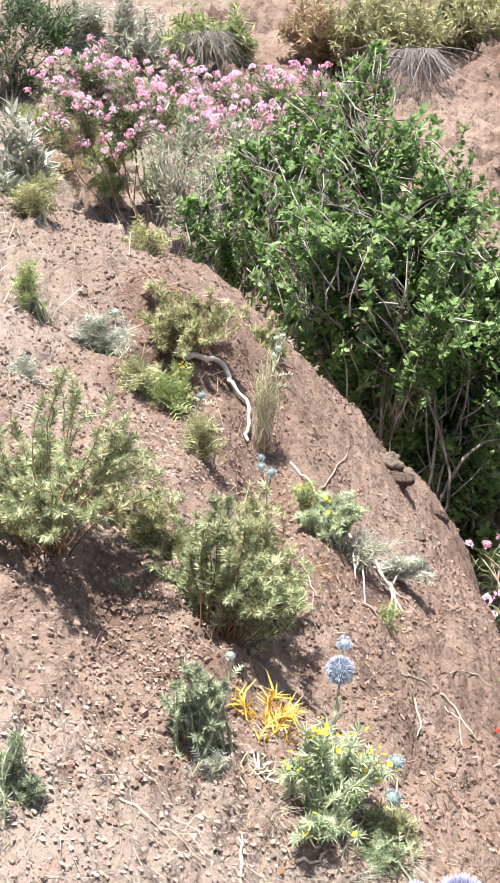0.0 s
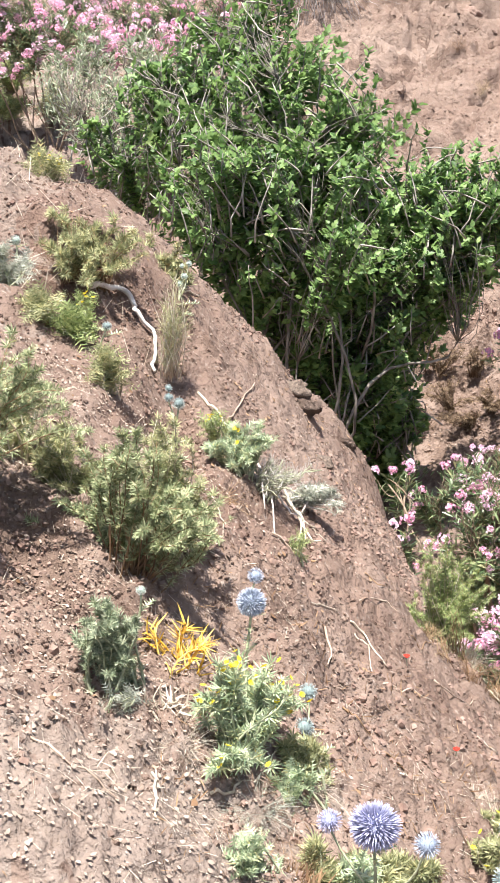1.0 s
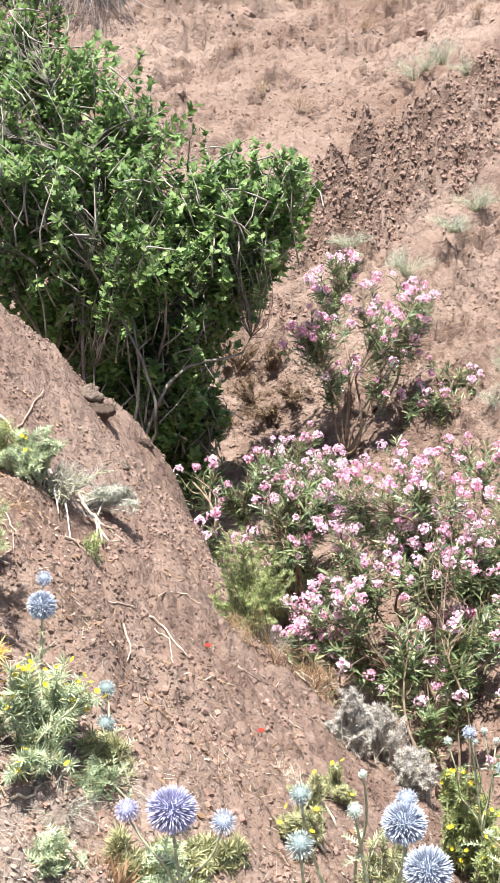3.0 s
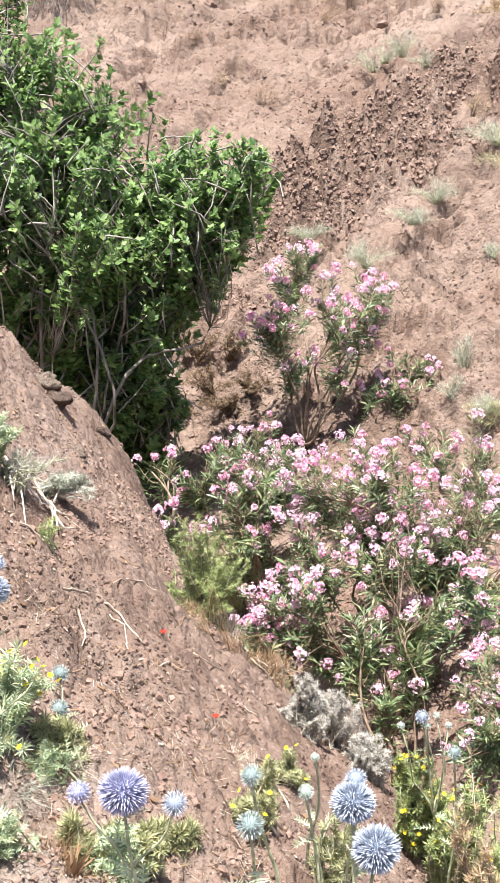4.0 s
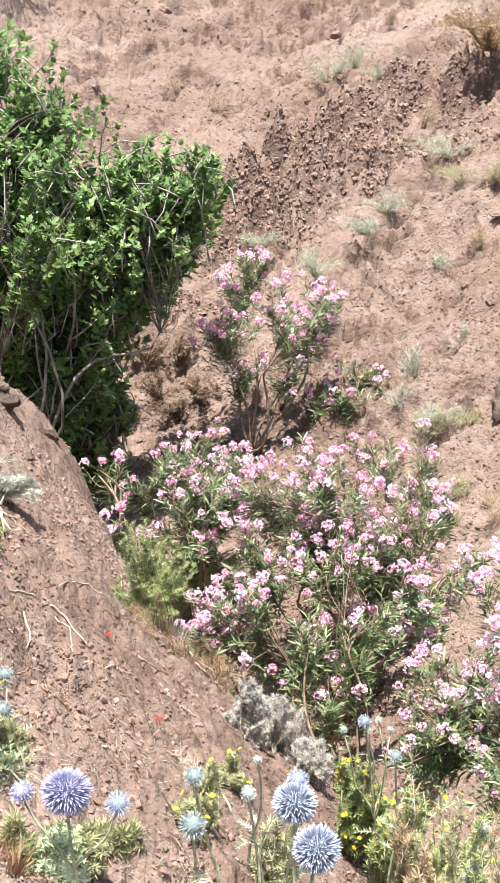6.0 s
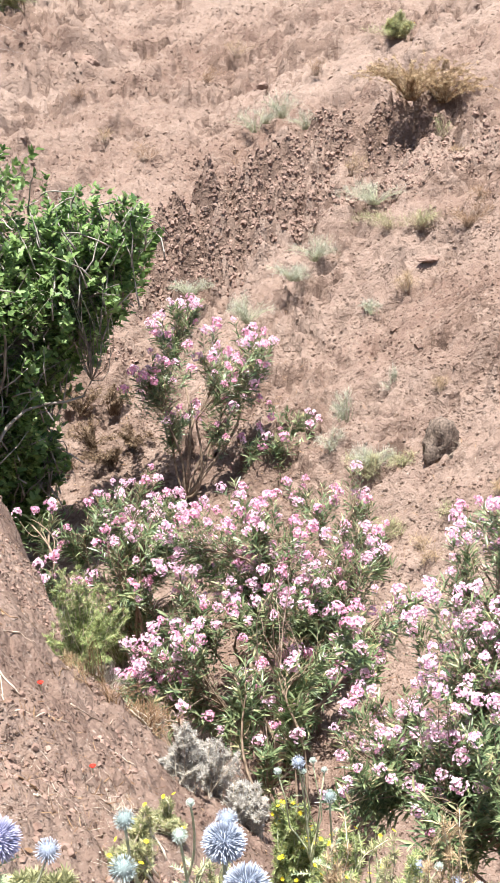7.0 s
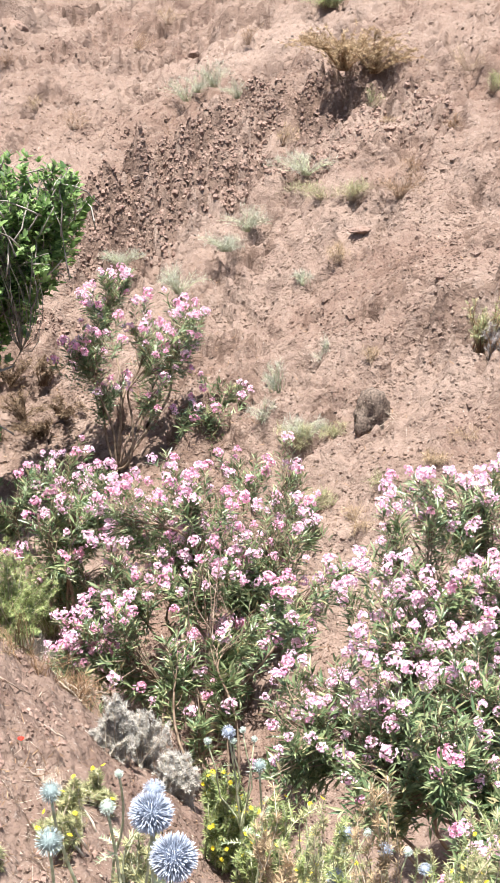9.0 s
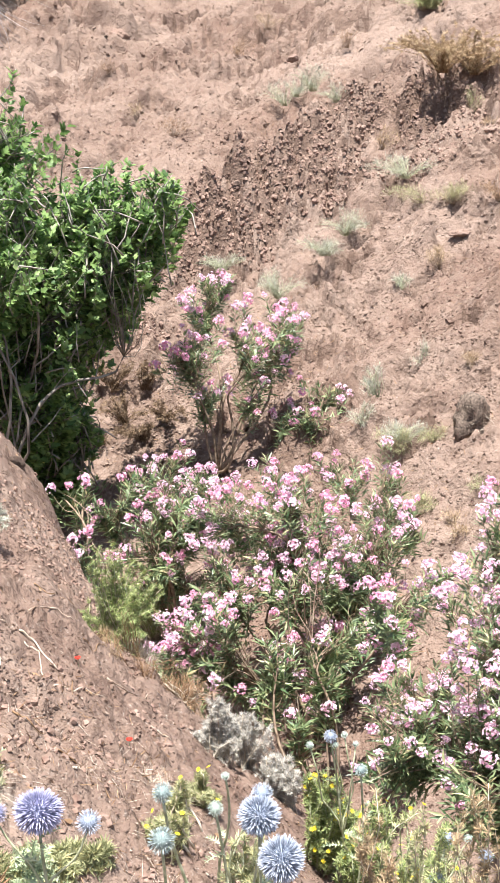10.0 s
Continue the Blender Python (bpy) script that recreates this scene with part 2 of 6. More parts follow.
def scarp(x, y, cx, cy, w, high, fade):
    """A small broken cliff that faces down the gully and dies away behind its lip."""
    y0 = cy + 0.30 * fbm(x, y * 0.3, 0.5, 3, 61)
    back = np.clip(y - y0, 0.0, None)
    return high * smooth(-0.03, 0.08, y - y0) * np.exp(-back / fade) * np.exp(-(((x - cx) / w) ** 4))


def crumbly(x, y):
    """Where the earth is broken into clods, 0 to 1."""
    m = smooth(0.02, 0.35, fbm(x, y, 1.3, 3, 71)) * 0.6
    m = m + bump(x, y, 3.5, 11.1, 1.2, 0.9) + bump(x, y, 5.3, 11.3, 0.8, 0.9) + bump(x, y, 4.4, 6.6, 0.35, 0.5)
    m = m + 0.8 * bump(x, y, -0.271, 2.485, 0.414, 0.322) + 0.7 * bump(x, y, -0.310, 3.643, 0.363, 0.363) + 0.5 * bump(x, y, 1.9, 7.6, 0.5, 0.8)
    return np.clip(m, 0.0, 1.0)


SCARPS = [(3.4, 10.8, 0.9, 0.18, 0.9), (3.9, 11.6, 1.0, 0.18, 0.8), (4.9, 11.4, 0.4, 0.26, 0.7), (5.6, 10.7, 0.45, 0.18, 0.6),
          (4.42, 6.55, 0.25, 0.22, 0.5), (-0.210, 3.872, 0.30, 0.13, 0.5), (3.3, 16.0, 0.8, 0.3, 0.8), (5.0, 8.85, 0.2, 0.10, 0.3), (4.4, 8.6, 0.3, 0.10, 0.4)]


def steps(x, y, z, high, wide, seed):
    """Small broken treads and risers that cross a slope."""
    u = z / high + 1.6 * fbm(x, y, wide, 4, seed)
    f = u - np.floor(u)
    return high * (smooth(0.8, 1.0, f) - f) * smooth(-0.02, 0.22, fbm(x, y, 1.7 * wide, 3, seed + 9))


def cobble(x, y, size, seed):
    """Rounded clods packed side by side, 0 in the cracks to 1 on the largest."""
    wx, wy = x / size + 0.5 * fbm(x, y, 1.5 * size, 2, seed + 5), y / size + 0.5 * fbm(x, y, 1.5 * size, 2, seed + 7)
    ix, iy = np.floor(wx), np.floor(wy)
    best = np.zeros(np.shape(wx))
    for a in (-1, 0, 1):
        for b in (-1, 0, 1):
            i, j = (ix + a).astype(np.int64), (iy + b).astype(np.int64)
            px, py, tall = i + lattice(i, j, seed), j + lattice(i, j, seed + 1), lattice(i, j, seed + 2)
            d = ((wx - px) ** 2 + (wy - py) ** 2) / (0.35 + 0.35 * tall) ** 2
            best = np.maximum(best, np.sqrt(np.clip(1 - d, 0, 1)) * (0.25 + 0.75 * tall))
    return best


def detail(x, y):
    """1 on the stretch of ground that is seen, fading to 0 where the sheet is coarse."""
    a, r = np.degrees(np.arctan2(x, y)), np.hypot(x, y)
    return smooth(-15.5, -13.5, a) * (1 - smooth(35.5, 37.5, a)) * smooth(0.6, 1.0, r) * (1 - smooth(22.0, 30.0, r))


def down_slope(x, y):
    """Coordinates on the far bank: along its fall, and across."""
    return 0.95 * x + 0.31 * y, 0.95 * y - 0.31 * x


def rubble(x, y):
    """Where the far bank has crumbled into rubble, 0 to 1."""
    edge = 0.35 * fbm(x, y, 0.5, 3, 73)
    m = smooth(0.35, 0.62, bump(x, y, 3.6, 11.0, 1.2, 0.85) + edge) + smooth(0.38, 0.62, bump(x, y, 4.8, 11.45, 0.65, 0.5) + edge)
    m = m + smooth(0.40, 0.65, bump(x, y, 5.5, 10.8, 0.55, 0.5) + edge) + smooth(0.4, 0.6, bump(x, y, 4.35, 6.55, 0.35, 0.45) + edge)
    return np.clip(m + 0.5 * smooth(0.16, 0.42, fbm(x, y, 1.1, 3, 75)), 0.0, 1.0)


def ground_z(x, y):
    """The ground as it lies, with hummocks, rills, broken edges and clods."""
    x, y = np.asarray(x, float), np.asarray(y, float)
    base = land(x, y)
    z = 0.09 * fbm(x, y, 0.9, 3, 3)
    for place in SCARPS:
        z = z + scarp(x, y, *place)
    z = z - 0.16 * bump(x, y, 0.031, 3.318, 0.087, 0.363) - 0.06 * bump(x, y, -0.266, 2.313, 0.091, 0.145) - 0.05 * bump(x, y, -0.088, 2.187, 0.111, 0.065)
    z = z - 0.10 * bump(x, y, 0.288, 3.009, 0.076, 0.121) - 0.12 * bump(x, y, -0.286, 3.577, 0.144, 0.086)
    reach = smooth(5.0, 8.0, np.hypot(x, y))
    # the far bank
    u, v = down_slope(x, y)
    loose = rubble(x, y)
    worn = 0.25 + 0.75 * smooth(-0.12, 0.2, fbm(0.6 * u, v, 0.8, 3, 37))
    bank = 0.10 * fbm(0.35 * u, v, 0.42, 3, 43) + 0.05 * fbm(x, y, 0.33, 4, 11) + 0.20 * worn * (np.abs(fbm(0.7 * u, v, 0.30, 4, 39)) - 0.15)
    ledges = smooth(0.0, 0.25, fbm(x, y, 0.9, 3, 64))
    bank = bank + 1.1 * ledges * steps(x, y, base, 0.12, 0.5, 55)
    pits = smooth(0.20, 0.42, fbm(x, y, 0.30, 3, 33))
    bank = bank - 0.10 * pits + 0.030 * smooth(0.05, 0.3, fbm(x, y, 0.6, 3, 35)) * cobble(x, y, 0.09, 301) + 0.018 * cobble(x, y, 0.05, 311) + 0.012 * fbm(x, y, 0.05, 2, 313)
    bank = bank + loose * (0.42 * (np.abs(fbm(x, y, 0.34, 5, 31)) - 0.15) + 0.05 * cobble(x, y, 0.11, 341) + 0.035 * cobble(x, y, 0.06, 351))
    # the near bank
    near = 0.030 * fbm(x, y, 0.14, 4, 11) + 0.05 * (np.abs(fbm(0.8 * x + 0.3 * y, 0.5 * y - 0.6 * x, 0.24, 4, 21)) - 0.15) + 0.25 * steps(x, y, base, 0.035, 0.22, 65)
    near = near + (0.25 + 0.75 * smooth(-0.1, 0.2, fbm(x, y, 0.3, 3, 45))) * (0.016 * cobble(x, y, 0.032, 321) + 0.020 * cobble(x, y, 0.065, 331))
    near = near + crumbly(x, y) * 0.10 * (np.abs(fbm(x, y, 0.20, 4, 31)) - 0.15)
    bank = bank * (1 + 0.7 * smooth(9.0, 13.0, np.hypot(x, y)))
    return base + detail(x, y) * (z + reach * bank + (1 - reach) * near)
# ---- end of the land ----


# ---- building helpers ----
def part(name, mesh, mat, parent=None, label="", flat=False):
    """Links a mesh as one object, under a thing if one is given."""
    if isinstance(mesh, bmesh.types.BMesh):
        data = bpy.data.meshes.new(name)
        mesh.to_mesh(data)
        mesh.free()
        mesh = data
    if mat and not mesh.materials:
        mesh.materials.append(mat)
    if not flat:
        mesh.polygons.foreach_set("use_smooth", np.ones(len(mesh.polygons), bool))
    ob = new(name, mesh)
    if parent:
        ob.parent = parent
    return tagged(ob, label)


def thing(name, place, label, category, group="", kind=""):
    ob = new(name)
    ob.empty_display_size = 0.1
    ob.location = place
    return tagged(ob, label, category, group, kind)


def mesh_of(name, verts, faces):
    data = bpy.data.meshes.new(name)
    data.from_pydata(np.asarray(verts).tolist(), [], [list(f) for f in faces])
    data.update()
    return data


def spread(name, shape, turns, places):
    """One mesh of many copies of a small shape, each with its own 3 x 3 turn and place."""
    verts, faces = np.array(shape[0], float), shape[1]
    turns, places = np.asarray(turns, float), np.asarray(places, float)
    k = len(verts)
    all_verts = (np.einsum("nij,kj->nki", turns, verts) + places[:, None]).reshape(-1, 3)
    all_faces = [[a + n * k for a in f] for n in range(len(places)) for f in faces]
    return mesh_of(name, all_verts, all_faces)


def unit(v):
    v = np.asarray(v, float)
    return v / np.maximum(np.linalg.norm(v, axis=-1, keepdims=True), 1e-9)


def frames_of(along, up, size):
    """Turns whose y runs along, whose z is near up; each scaled by size."""
    y = unit(along)
    x = unit(np.cross(y, up))
    z = np.cross(x, y)
    return np.stack([x, y, z], -1) * np.reshape(size, (-1, 1, 1))


def tube_data(lines, sides=5):
    """Verts and faces of tapered tubes; each line is (points, radii)."""
    verts, faces = [], []
    ring = np.arange(sides) * 2 * np.pi / sides
    for pts, radii in lines:
        pts = np.asarray(pts, float)
        n = len(pts)
        radii = np.linspace(radii[0], radii[1], n) if len(radii) == 2 and n != 2 else np.asarray(radii, float)
        d = unit(np.gradient(pts, axis=0))
        ref = np.array([0.31, 0.17, 0.93]) if abs(d[0] @ [0.31, 0.17, 0.93]) < 0.9 else np.array([1.0, 0.1, 0.0])
        a = unit(np.cross(d, ref))
        b = np.cross(d, a)
        start = len(verts)
        for i in range(n):
            verts.extend(pts[i] + radii[i] * (np.cos(ring)[:, None] * a[i] + np.sin(ring)[:, None] * b[i]))
        for i in range(n - 1):
            for s in range(sides):
                p, q = start + i * sides + s, start + i * sides + (s + 1) % sides
                faces.append((p, q, q + sides, p + sides))
        faces.append(tuple(start + s for s in range(sides))[::-1])
        faces.append(tuple(start + (n - 1) * sides + s for s in range(sides)))
    return np.array(verts), faces


def tubes(name, lines, sides=5):
    return mesh_of(name, *tube_data(lines, sides))


def bent(a, b, rng, sag=0.0, wob=0.06, n=7):
    """A crooked line from a to b."""
    a, b = np.asarray(a, float), np.asarray(b, float)
    t = np.linspace(0, 1, n)[:, None]
    long = np.linalg.norm(b - a)
    mid = rng.normal(0, wob * long, (3, 3))
    line = a + (b - a) * t
    for k in range(3):
        line = line + mid[k] * np.sin(np.pi * (k + 1) * t) / (k + 1)
    line[:, 2] += sag * long * np.sin(np.pi * t[:, 0])
    return line


def on_ground(x, y, lift=0.0):
    return np.array([x, y, float(lie(x, y)) + lift])


def lobes(rng, blobs, shell=0.45):
    """Points inside a union of ellipsoids (centre, radii, count), gathered in sprays and denser towards the skin."""
    out = []
    for (cx, cy, cz), (rx, ry, rz), n in blobs:
        m = max(3, n // 5)
        d = unit(rng.normal(size=(m, 3)))
        r = shell + (1 - shell) * rng.random(m) ** 0.6
        r = np.where(rng.random(m) < 0.12, r * 1.22, r)
        sprays = d * r[:, None]
        pick = rng.integers(0, m, n)
        out.append(np.array([cx, cy, cz]) + (sprays[pick] + rng.normal(0, 0.17, (n, 3))) * [rx, ry, rz])
    return np.concatenate(out)


def boughs(rng, base, tips, groups, thick, fine, low=3, wob=0.07):
    """Limbs from the base to groups of tips, and twigs on to each tip. Returns lines for limbs and for twigs, and the twig ends' directions."""
    base = np.asarray(base, float)
    centres = tips[rng.choice(len(tips), groups, replace=False)]
    for _ in range(5):
        near = np.argmin(((tips[:, None] - centres[None]) ** 2).sum(-1), 1)
        centres = np.array([tips[near == g].mean(0) if (near == g).any() else centres[g] for g in range(groups)])
    limbs, twigs, ways = [], [], np.zeros_like(tips)
    for g in range(groups):
        line = bent(base + rng.normal(0, thick, 3) * [1, 1, 0.2], base + (centres[g] - base) * 0.97, rng, 0.06, wob, 15)
        limbs.append((line, (thick * rng.uniform(0.6, 1.0), fine * 1.2)))
        for k in np.where(near == g)[0]:
            j = int(np.clip(np.argmin(np.linalg.norm(line - tips[k], axis=1)) - rng.integers(0, 4), 15 * low // 9, 13))
            start, t = line[j], np.linspace(0, 1, 7)[:, None]
            bend = start + unit(unit(line[j + 1] - line[j]) + rng.normal(0, 0.5, 3)) * 0.4 * np.linalg.norm(tips[k] - start)
            twig = (1 - t) ** 2 * start + 2 * t * (1 - t) * bend + t * t * tips[k]
            twigs.append((twig, (fine * (1.4 - 0.05 * j), fine * 0.35)))
            ways[k] = unit(twig[-1] - twig[-3])
    return limbs, twigs, ways


# ---- the ground ----
SHEET = {}


def lie(x, y):
    """Height of the built sheet, between its points."""
    a, r = np.arctan2(x, y), np.hypot(x, y)
    angle, radius, z = SHEET["angle"], SHEET["radius"], SHEET["z"]
    j = np.clip(np.searchsorted(angle, a) - 1, 0, len(angle) - 2)
    i = np.clip(np.searchsorted(radius, r) - 1, 0, len(radius) - 2)
    u, v = (a - angle[j]) / (angle[j + 1] - angle[j]), (r - radius[i]) / (radius[i + 1] - radius[i])
    inside = z[i, j] * (1 - u) * (1 - v) + z[i, j + 1] * u * (1 - v) + z[i + 1, j] * (1 - u) * v + z[i + 1, j + 1] * u * v
    return np.where((a > angle[0]) & (a < angle[-1]), inside, ground_z(x, y))


def ground_sheet():
    """One sheet, fine in front of the standing place and coarse towards the horizon."""
    fine_a = np.radians(np.concatenate([np.linspace(-14, 8, 210)[:-1], np.linspace(8, 36, 340)]))
    side_a = np.radians(np.linspace(36, 346, 150)[1:-1])
    angle = np.concatenate([fine_a, side_a])
    radius = np.concatenate([[0.25, 0.6], np.exp(np.linspace(math.log(0.95), math.log(6.0), 330)), np.exp(np.linspace(math.log(6.0), math.log(14.0), 380))[1:], np.exp(np.linspace(math.log(14.0), math.log(22.0), 240))[1:], np.exp(np.linspace(math.log(22.0), math.log(900.0), 50))[1:]])
    a, r = np.meshgrid(angle, radius)
    x, y = r * np.sin(a), r * np.cos(a)
    z = ground_z(x, y)
    SHEET.update(angle=fine_a, radius=radius, z=z[:, : len(fine_a)])
    verts = np.stack([x, y, z], -1).reshape(-1, 3)
    n, m = len(radius), len(angle)
    i, j = np.meshgrid(np.arange(n - 1), np.arange(m), indexing="ij")
    nxt = (j + 1) % m
    quads = np.stack([i * m + j, i * m + nxt, (i + 1) * m + nxt, (i + 1) * m + j], -1).reshape(-1, 4)
    faces = quads.tolist()
    verts = np.concatenate([verts, [[0, 0, float(ground_z(0, 0))]]])
    faces += [[len(verts) - 1, k, (k + 1) % m][::-1] for k in range(m)]
    data = mesh_of("ground", verts, faces)
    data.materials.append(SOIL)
    data.materials.append(FRESH_AND_SHADE)
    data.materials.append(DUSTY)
    mid = np.array([verts[f[0]] for f in faces])
    mx, my = mid[:, 0], mid[:, 1]
    shown = detail(mx, my)
    # rubble: darker fresh earth, with shade painted between its clods
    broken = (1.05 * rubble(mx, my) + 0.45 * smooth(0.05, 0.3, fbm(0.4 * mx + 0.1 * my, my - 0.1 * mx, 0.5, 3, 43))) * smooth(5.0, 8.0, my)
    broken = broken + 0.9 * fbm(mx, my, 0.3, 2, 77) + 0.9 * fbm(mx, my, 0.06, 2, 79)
    # darker in these hollows; the last two paint shade under fig tree and oleander
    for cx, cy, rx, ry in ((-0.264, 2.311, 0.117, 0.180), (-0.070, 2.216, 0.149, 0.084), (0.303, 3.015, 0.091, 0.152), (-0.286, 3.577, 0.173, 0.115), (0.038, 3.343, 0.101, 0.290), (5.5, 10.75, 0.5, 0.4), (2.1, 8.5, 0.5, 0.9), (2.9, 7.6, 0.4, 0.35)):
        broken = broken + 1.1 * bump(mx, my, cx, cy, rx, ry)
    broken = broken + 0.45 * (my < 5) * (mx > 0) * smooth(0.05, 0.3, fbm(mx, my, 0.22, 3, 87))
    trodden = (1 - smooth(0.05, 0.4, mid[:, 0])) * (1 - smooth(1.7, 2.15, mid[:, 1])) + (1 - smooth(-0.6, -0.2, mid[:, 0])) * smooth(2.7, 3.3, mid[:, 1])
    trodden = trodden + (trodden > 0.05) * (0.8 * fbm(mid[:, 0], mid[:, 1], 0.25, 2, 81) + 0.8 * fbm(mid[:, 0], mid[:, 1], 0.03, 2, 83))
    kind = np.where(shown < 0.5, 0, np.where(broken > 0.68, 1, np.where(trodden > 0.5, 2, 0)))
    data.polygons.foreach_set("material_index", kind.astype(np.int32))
    return data


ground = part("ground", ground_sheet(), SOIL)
tagged(ground, "dry reddish earth banks of a gully with crumbling soil", "ground", kind="structure")


# ---- fig and oleanders ----
def leaf_shape(widths, fold=0.25, droop=0.2):
    """A leaf of length 1 along y: half widths at even steps, folded at the midrib, drooping to its tip."""
    n = len(widths)
    verts, faces = [], []
    for i, w in enumerate(widths):
        t = i / (n - 1)
        z = -droop * t * t
        verts += [(-w, t, z + fold * w), (0, t, z), (w, t, z + fold * w)]
    for i in range(n - 1):
        a = 3 * i
        faces += [(a, a + 1, a + 4, a + 3), (a + 1, a + 2, a + 5, a + 4)]
    return np.array(verts), faces


def lobed_leaf():
    """A fig leaf: five blunt lobes round a stalk."""
    rim = [(0.07, 0.0), (0.27, 0.18), (0.40, 0.50), (0.18, 0.48), (0.24, 0.76), (0.0, 1.12)]
    rim = rim + [(-x, y) for x, y in rim[-2::-1]]
    verts = [(0, 0.36, -0.05)] + [(x, y, 0.14 * abs(x) - 0.16 * y * y) for x, y in rim]
    faces = [(0, i + 1, i + 2) for i in range(len(rim) - 1)] + [(0, len(rim), 1)]
    return np.array(verts), faces


LANCE = (np.array([(0, 0, 0), (-0.082, 0.45, 0.03), (0, 0.5, -0.02), (0.082, 0.45, 0.03), (0, 1.0, -0.13)]), [(0, 2, 1), (0, 3, 2), (1, 2, 4), (2, 3, 4)])
FIGLEAF = lobed_leaf()


def leaves_along(rng, ends, ways, count, reach, size, spread_angle=1.0, rise=0.25):
    """Turns and places of leaves whorled round the last stretch of each shoot."""
    n = len(ends) * count
    k = np.repeat(np.arange(len(ends)), count)
    back = rng.random(n) ** 1.2 * reach
    places = ends[k] - ways[k] * back[:, None]
    side = unit(np.cross(ways[k], rng.normal(size=(n, 3))))
    along = unit(ways[k] * (rise + 0.9 * (1 - back / max(reach, 1e-6)))[:, None] + side * spread_angle)
    sizes = size * rng.uniform(0.65, 1.15, n)
    return frames_of(along, ways[k] + rng.normal(0, 0.25, (n, 3)), sizes), places


def flower_cluster(seed, size):
    """A loose round head of small five-petalled flowers."""
    rng = np.random.default_rng(seed)
    petal = ([(0, 0, 0), (-0.42, 0.55, 0.16), (0, 1.0, -0.10), (0.42, 0.55, 0.16)], [(0, 1, 2), (0, 2, 3)])
    turns, places = [], []
    for f in range(24):
        d = unit(rng.normal(size=3) + [0, 0, 0.5])
        c = d * size * rng.uniform(0.35, 1.0) * [1, 1, 0.85]
        a = unit(np.cross(d, rng.normal(size=3)))
        b = np.cross(d, a)
        for p in range(5):
            w = p * 2 * np.pi / 5 + rng.normal(0, 0.2)
            along = unit(np.cos(w) * a + np.sin(w) * b + rng.uniform(0.2, 0.9) * d)
            turns.append(frames_of(along[None], d[None] + rng.normal(0, 0.3, 3), [size * rng.uniform(0.26, 0.40)])[0])
            places.append(c)
    return spread("blossom", petal, turns, places)


CLUSTERS = [flower_cluster(40 + n, 0.052) for n in range(8)]
for n, data in enumerate(CLUSTERS):
    data.materials.append(PETAL if n % 8 < 4 else PETAL_PALE)


def oleander(base, blobs, seed, label, bloom=0.6, leaf=0.092, per_tip=20, groups=9, reach=0.24, group="oleanders in the gully", pale=0.5, swell=1.0, mat=None, bark=None, top=1.5):
    rng = np.random.default_rng(seed)
    base = np.asarray(base, float)
    bush = thing("oleander", base, label, "shrub", group)
    tips = lobes(rng, [((np.array(c) - base).tolist(), r, n) for c, r, n in blobs])
    limbs, twigs, ways = boughs(rng, (0, 0, -0.05), tips, groups, 0.0125, 0.0038, 6)
    ways = unit(ways + [0, 0, 0.8])
    for line in limbs:
        part("stem", tubes("stem", [line], 6), bark or OLEANDER_STEM, bush)
    tagged(part("branchwork", tubes("branchwork", twigs, 4), bark or OLEANDER_STEM, bush), kind="stuff")
    turns, places = leaves_along(rng, tips, ways, per_tip, reach, leaf)
    tagged(part("foliage", spread("foliage", LANCE, turns, places), mat or OLEANDER_LEAF, bush), kind="stuff")
    high = tips[:, 2] - 0.5 * tips[:, 1] + rng.normal(0, top, len(tips))
    order = []
    for k in np.argsort(-high):
        if len(order) < min(290, bloom * len(tips)) and all(np.linalg.norm(tips[k] - tips[j]) > 0.068 * swell for j in order):
            order.append(k)
    for k in order:
        head = new("blossom", CLUSTERS[rng.integers(4, 8) if rng.random() < pale * 0.9 else rng.integers(0, 4)])
        head.parent = bush
        s = rng.uniform(0.5, 1.0) * swell
        head.matrix_basis = Matrix.Translation(tips[k] + ways[k] * 0.045) @ pose(0, 0, 0, rng.uniform(-30, 30), rng.uniform(-30, 30), rng.uniform(0, 360)).to_3x3().to_4x4() @ Matrix.Diagonal((s, s, s, 1))
    return bush


def leafy_tree(name, base, blobs, seed, label, leaf=0.050, per_tip=29, groups=38, mat=None, shape=None):
    rng = np.random.default_rng(seed)
    base = np.asarray(base, float)
    tree = thing(name, base, label, "tree")
    tips = lobes(rng, [((np.array(c) - base).tolist(), r, n) for c, r, n in blobs], 0.55)
    limbs, twigs, ways = boughs(rng, (0, 0, -0.1), tips, groups, 0.015, 0.0032, 5, 0.10)
    ways = unit(ways + [0, -0.15, 0.6])
    for line in limbs:
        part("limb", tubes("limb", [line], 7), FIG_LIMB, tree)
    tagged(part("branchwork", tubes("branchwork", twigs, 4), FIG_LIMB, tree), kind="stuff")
    pale = []
    for k in [k for k in range(len(tips)) if k % 2 == 0 or tips[k, 0] < 0.25]:
        way = unit(ways[k] + rng.normal(0, 0.45, 3))
        pale.append((bent(tips[k] - way * rng.uniform(0.12, 0.38), tips[k] + way * 0.03, rng, 0.03, 0.035, 5), (0.0055, 0.0024)))
    tagged(part("bare_twig", tubes("bare_twig", pale, 4), FIG_BARK, tree, "pale grey leafless twigs"), kind="stuff")
    turns, places = leaves_along(rng, tips, ways, per_tip, 0.5, leaf, 1.1, 0.3)
    tagged(part("crown", spread("crown", shape or FIGLEAF, turns, places), mat or FIG_LEAF, tree), kind="stuff")
    return tree


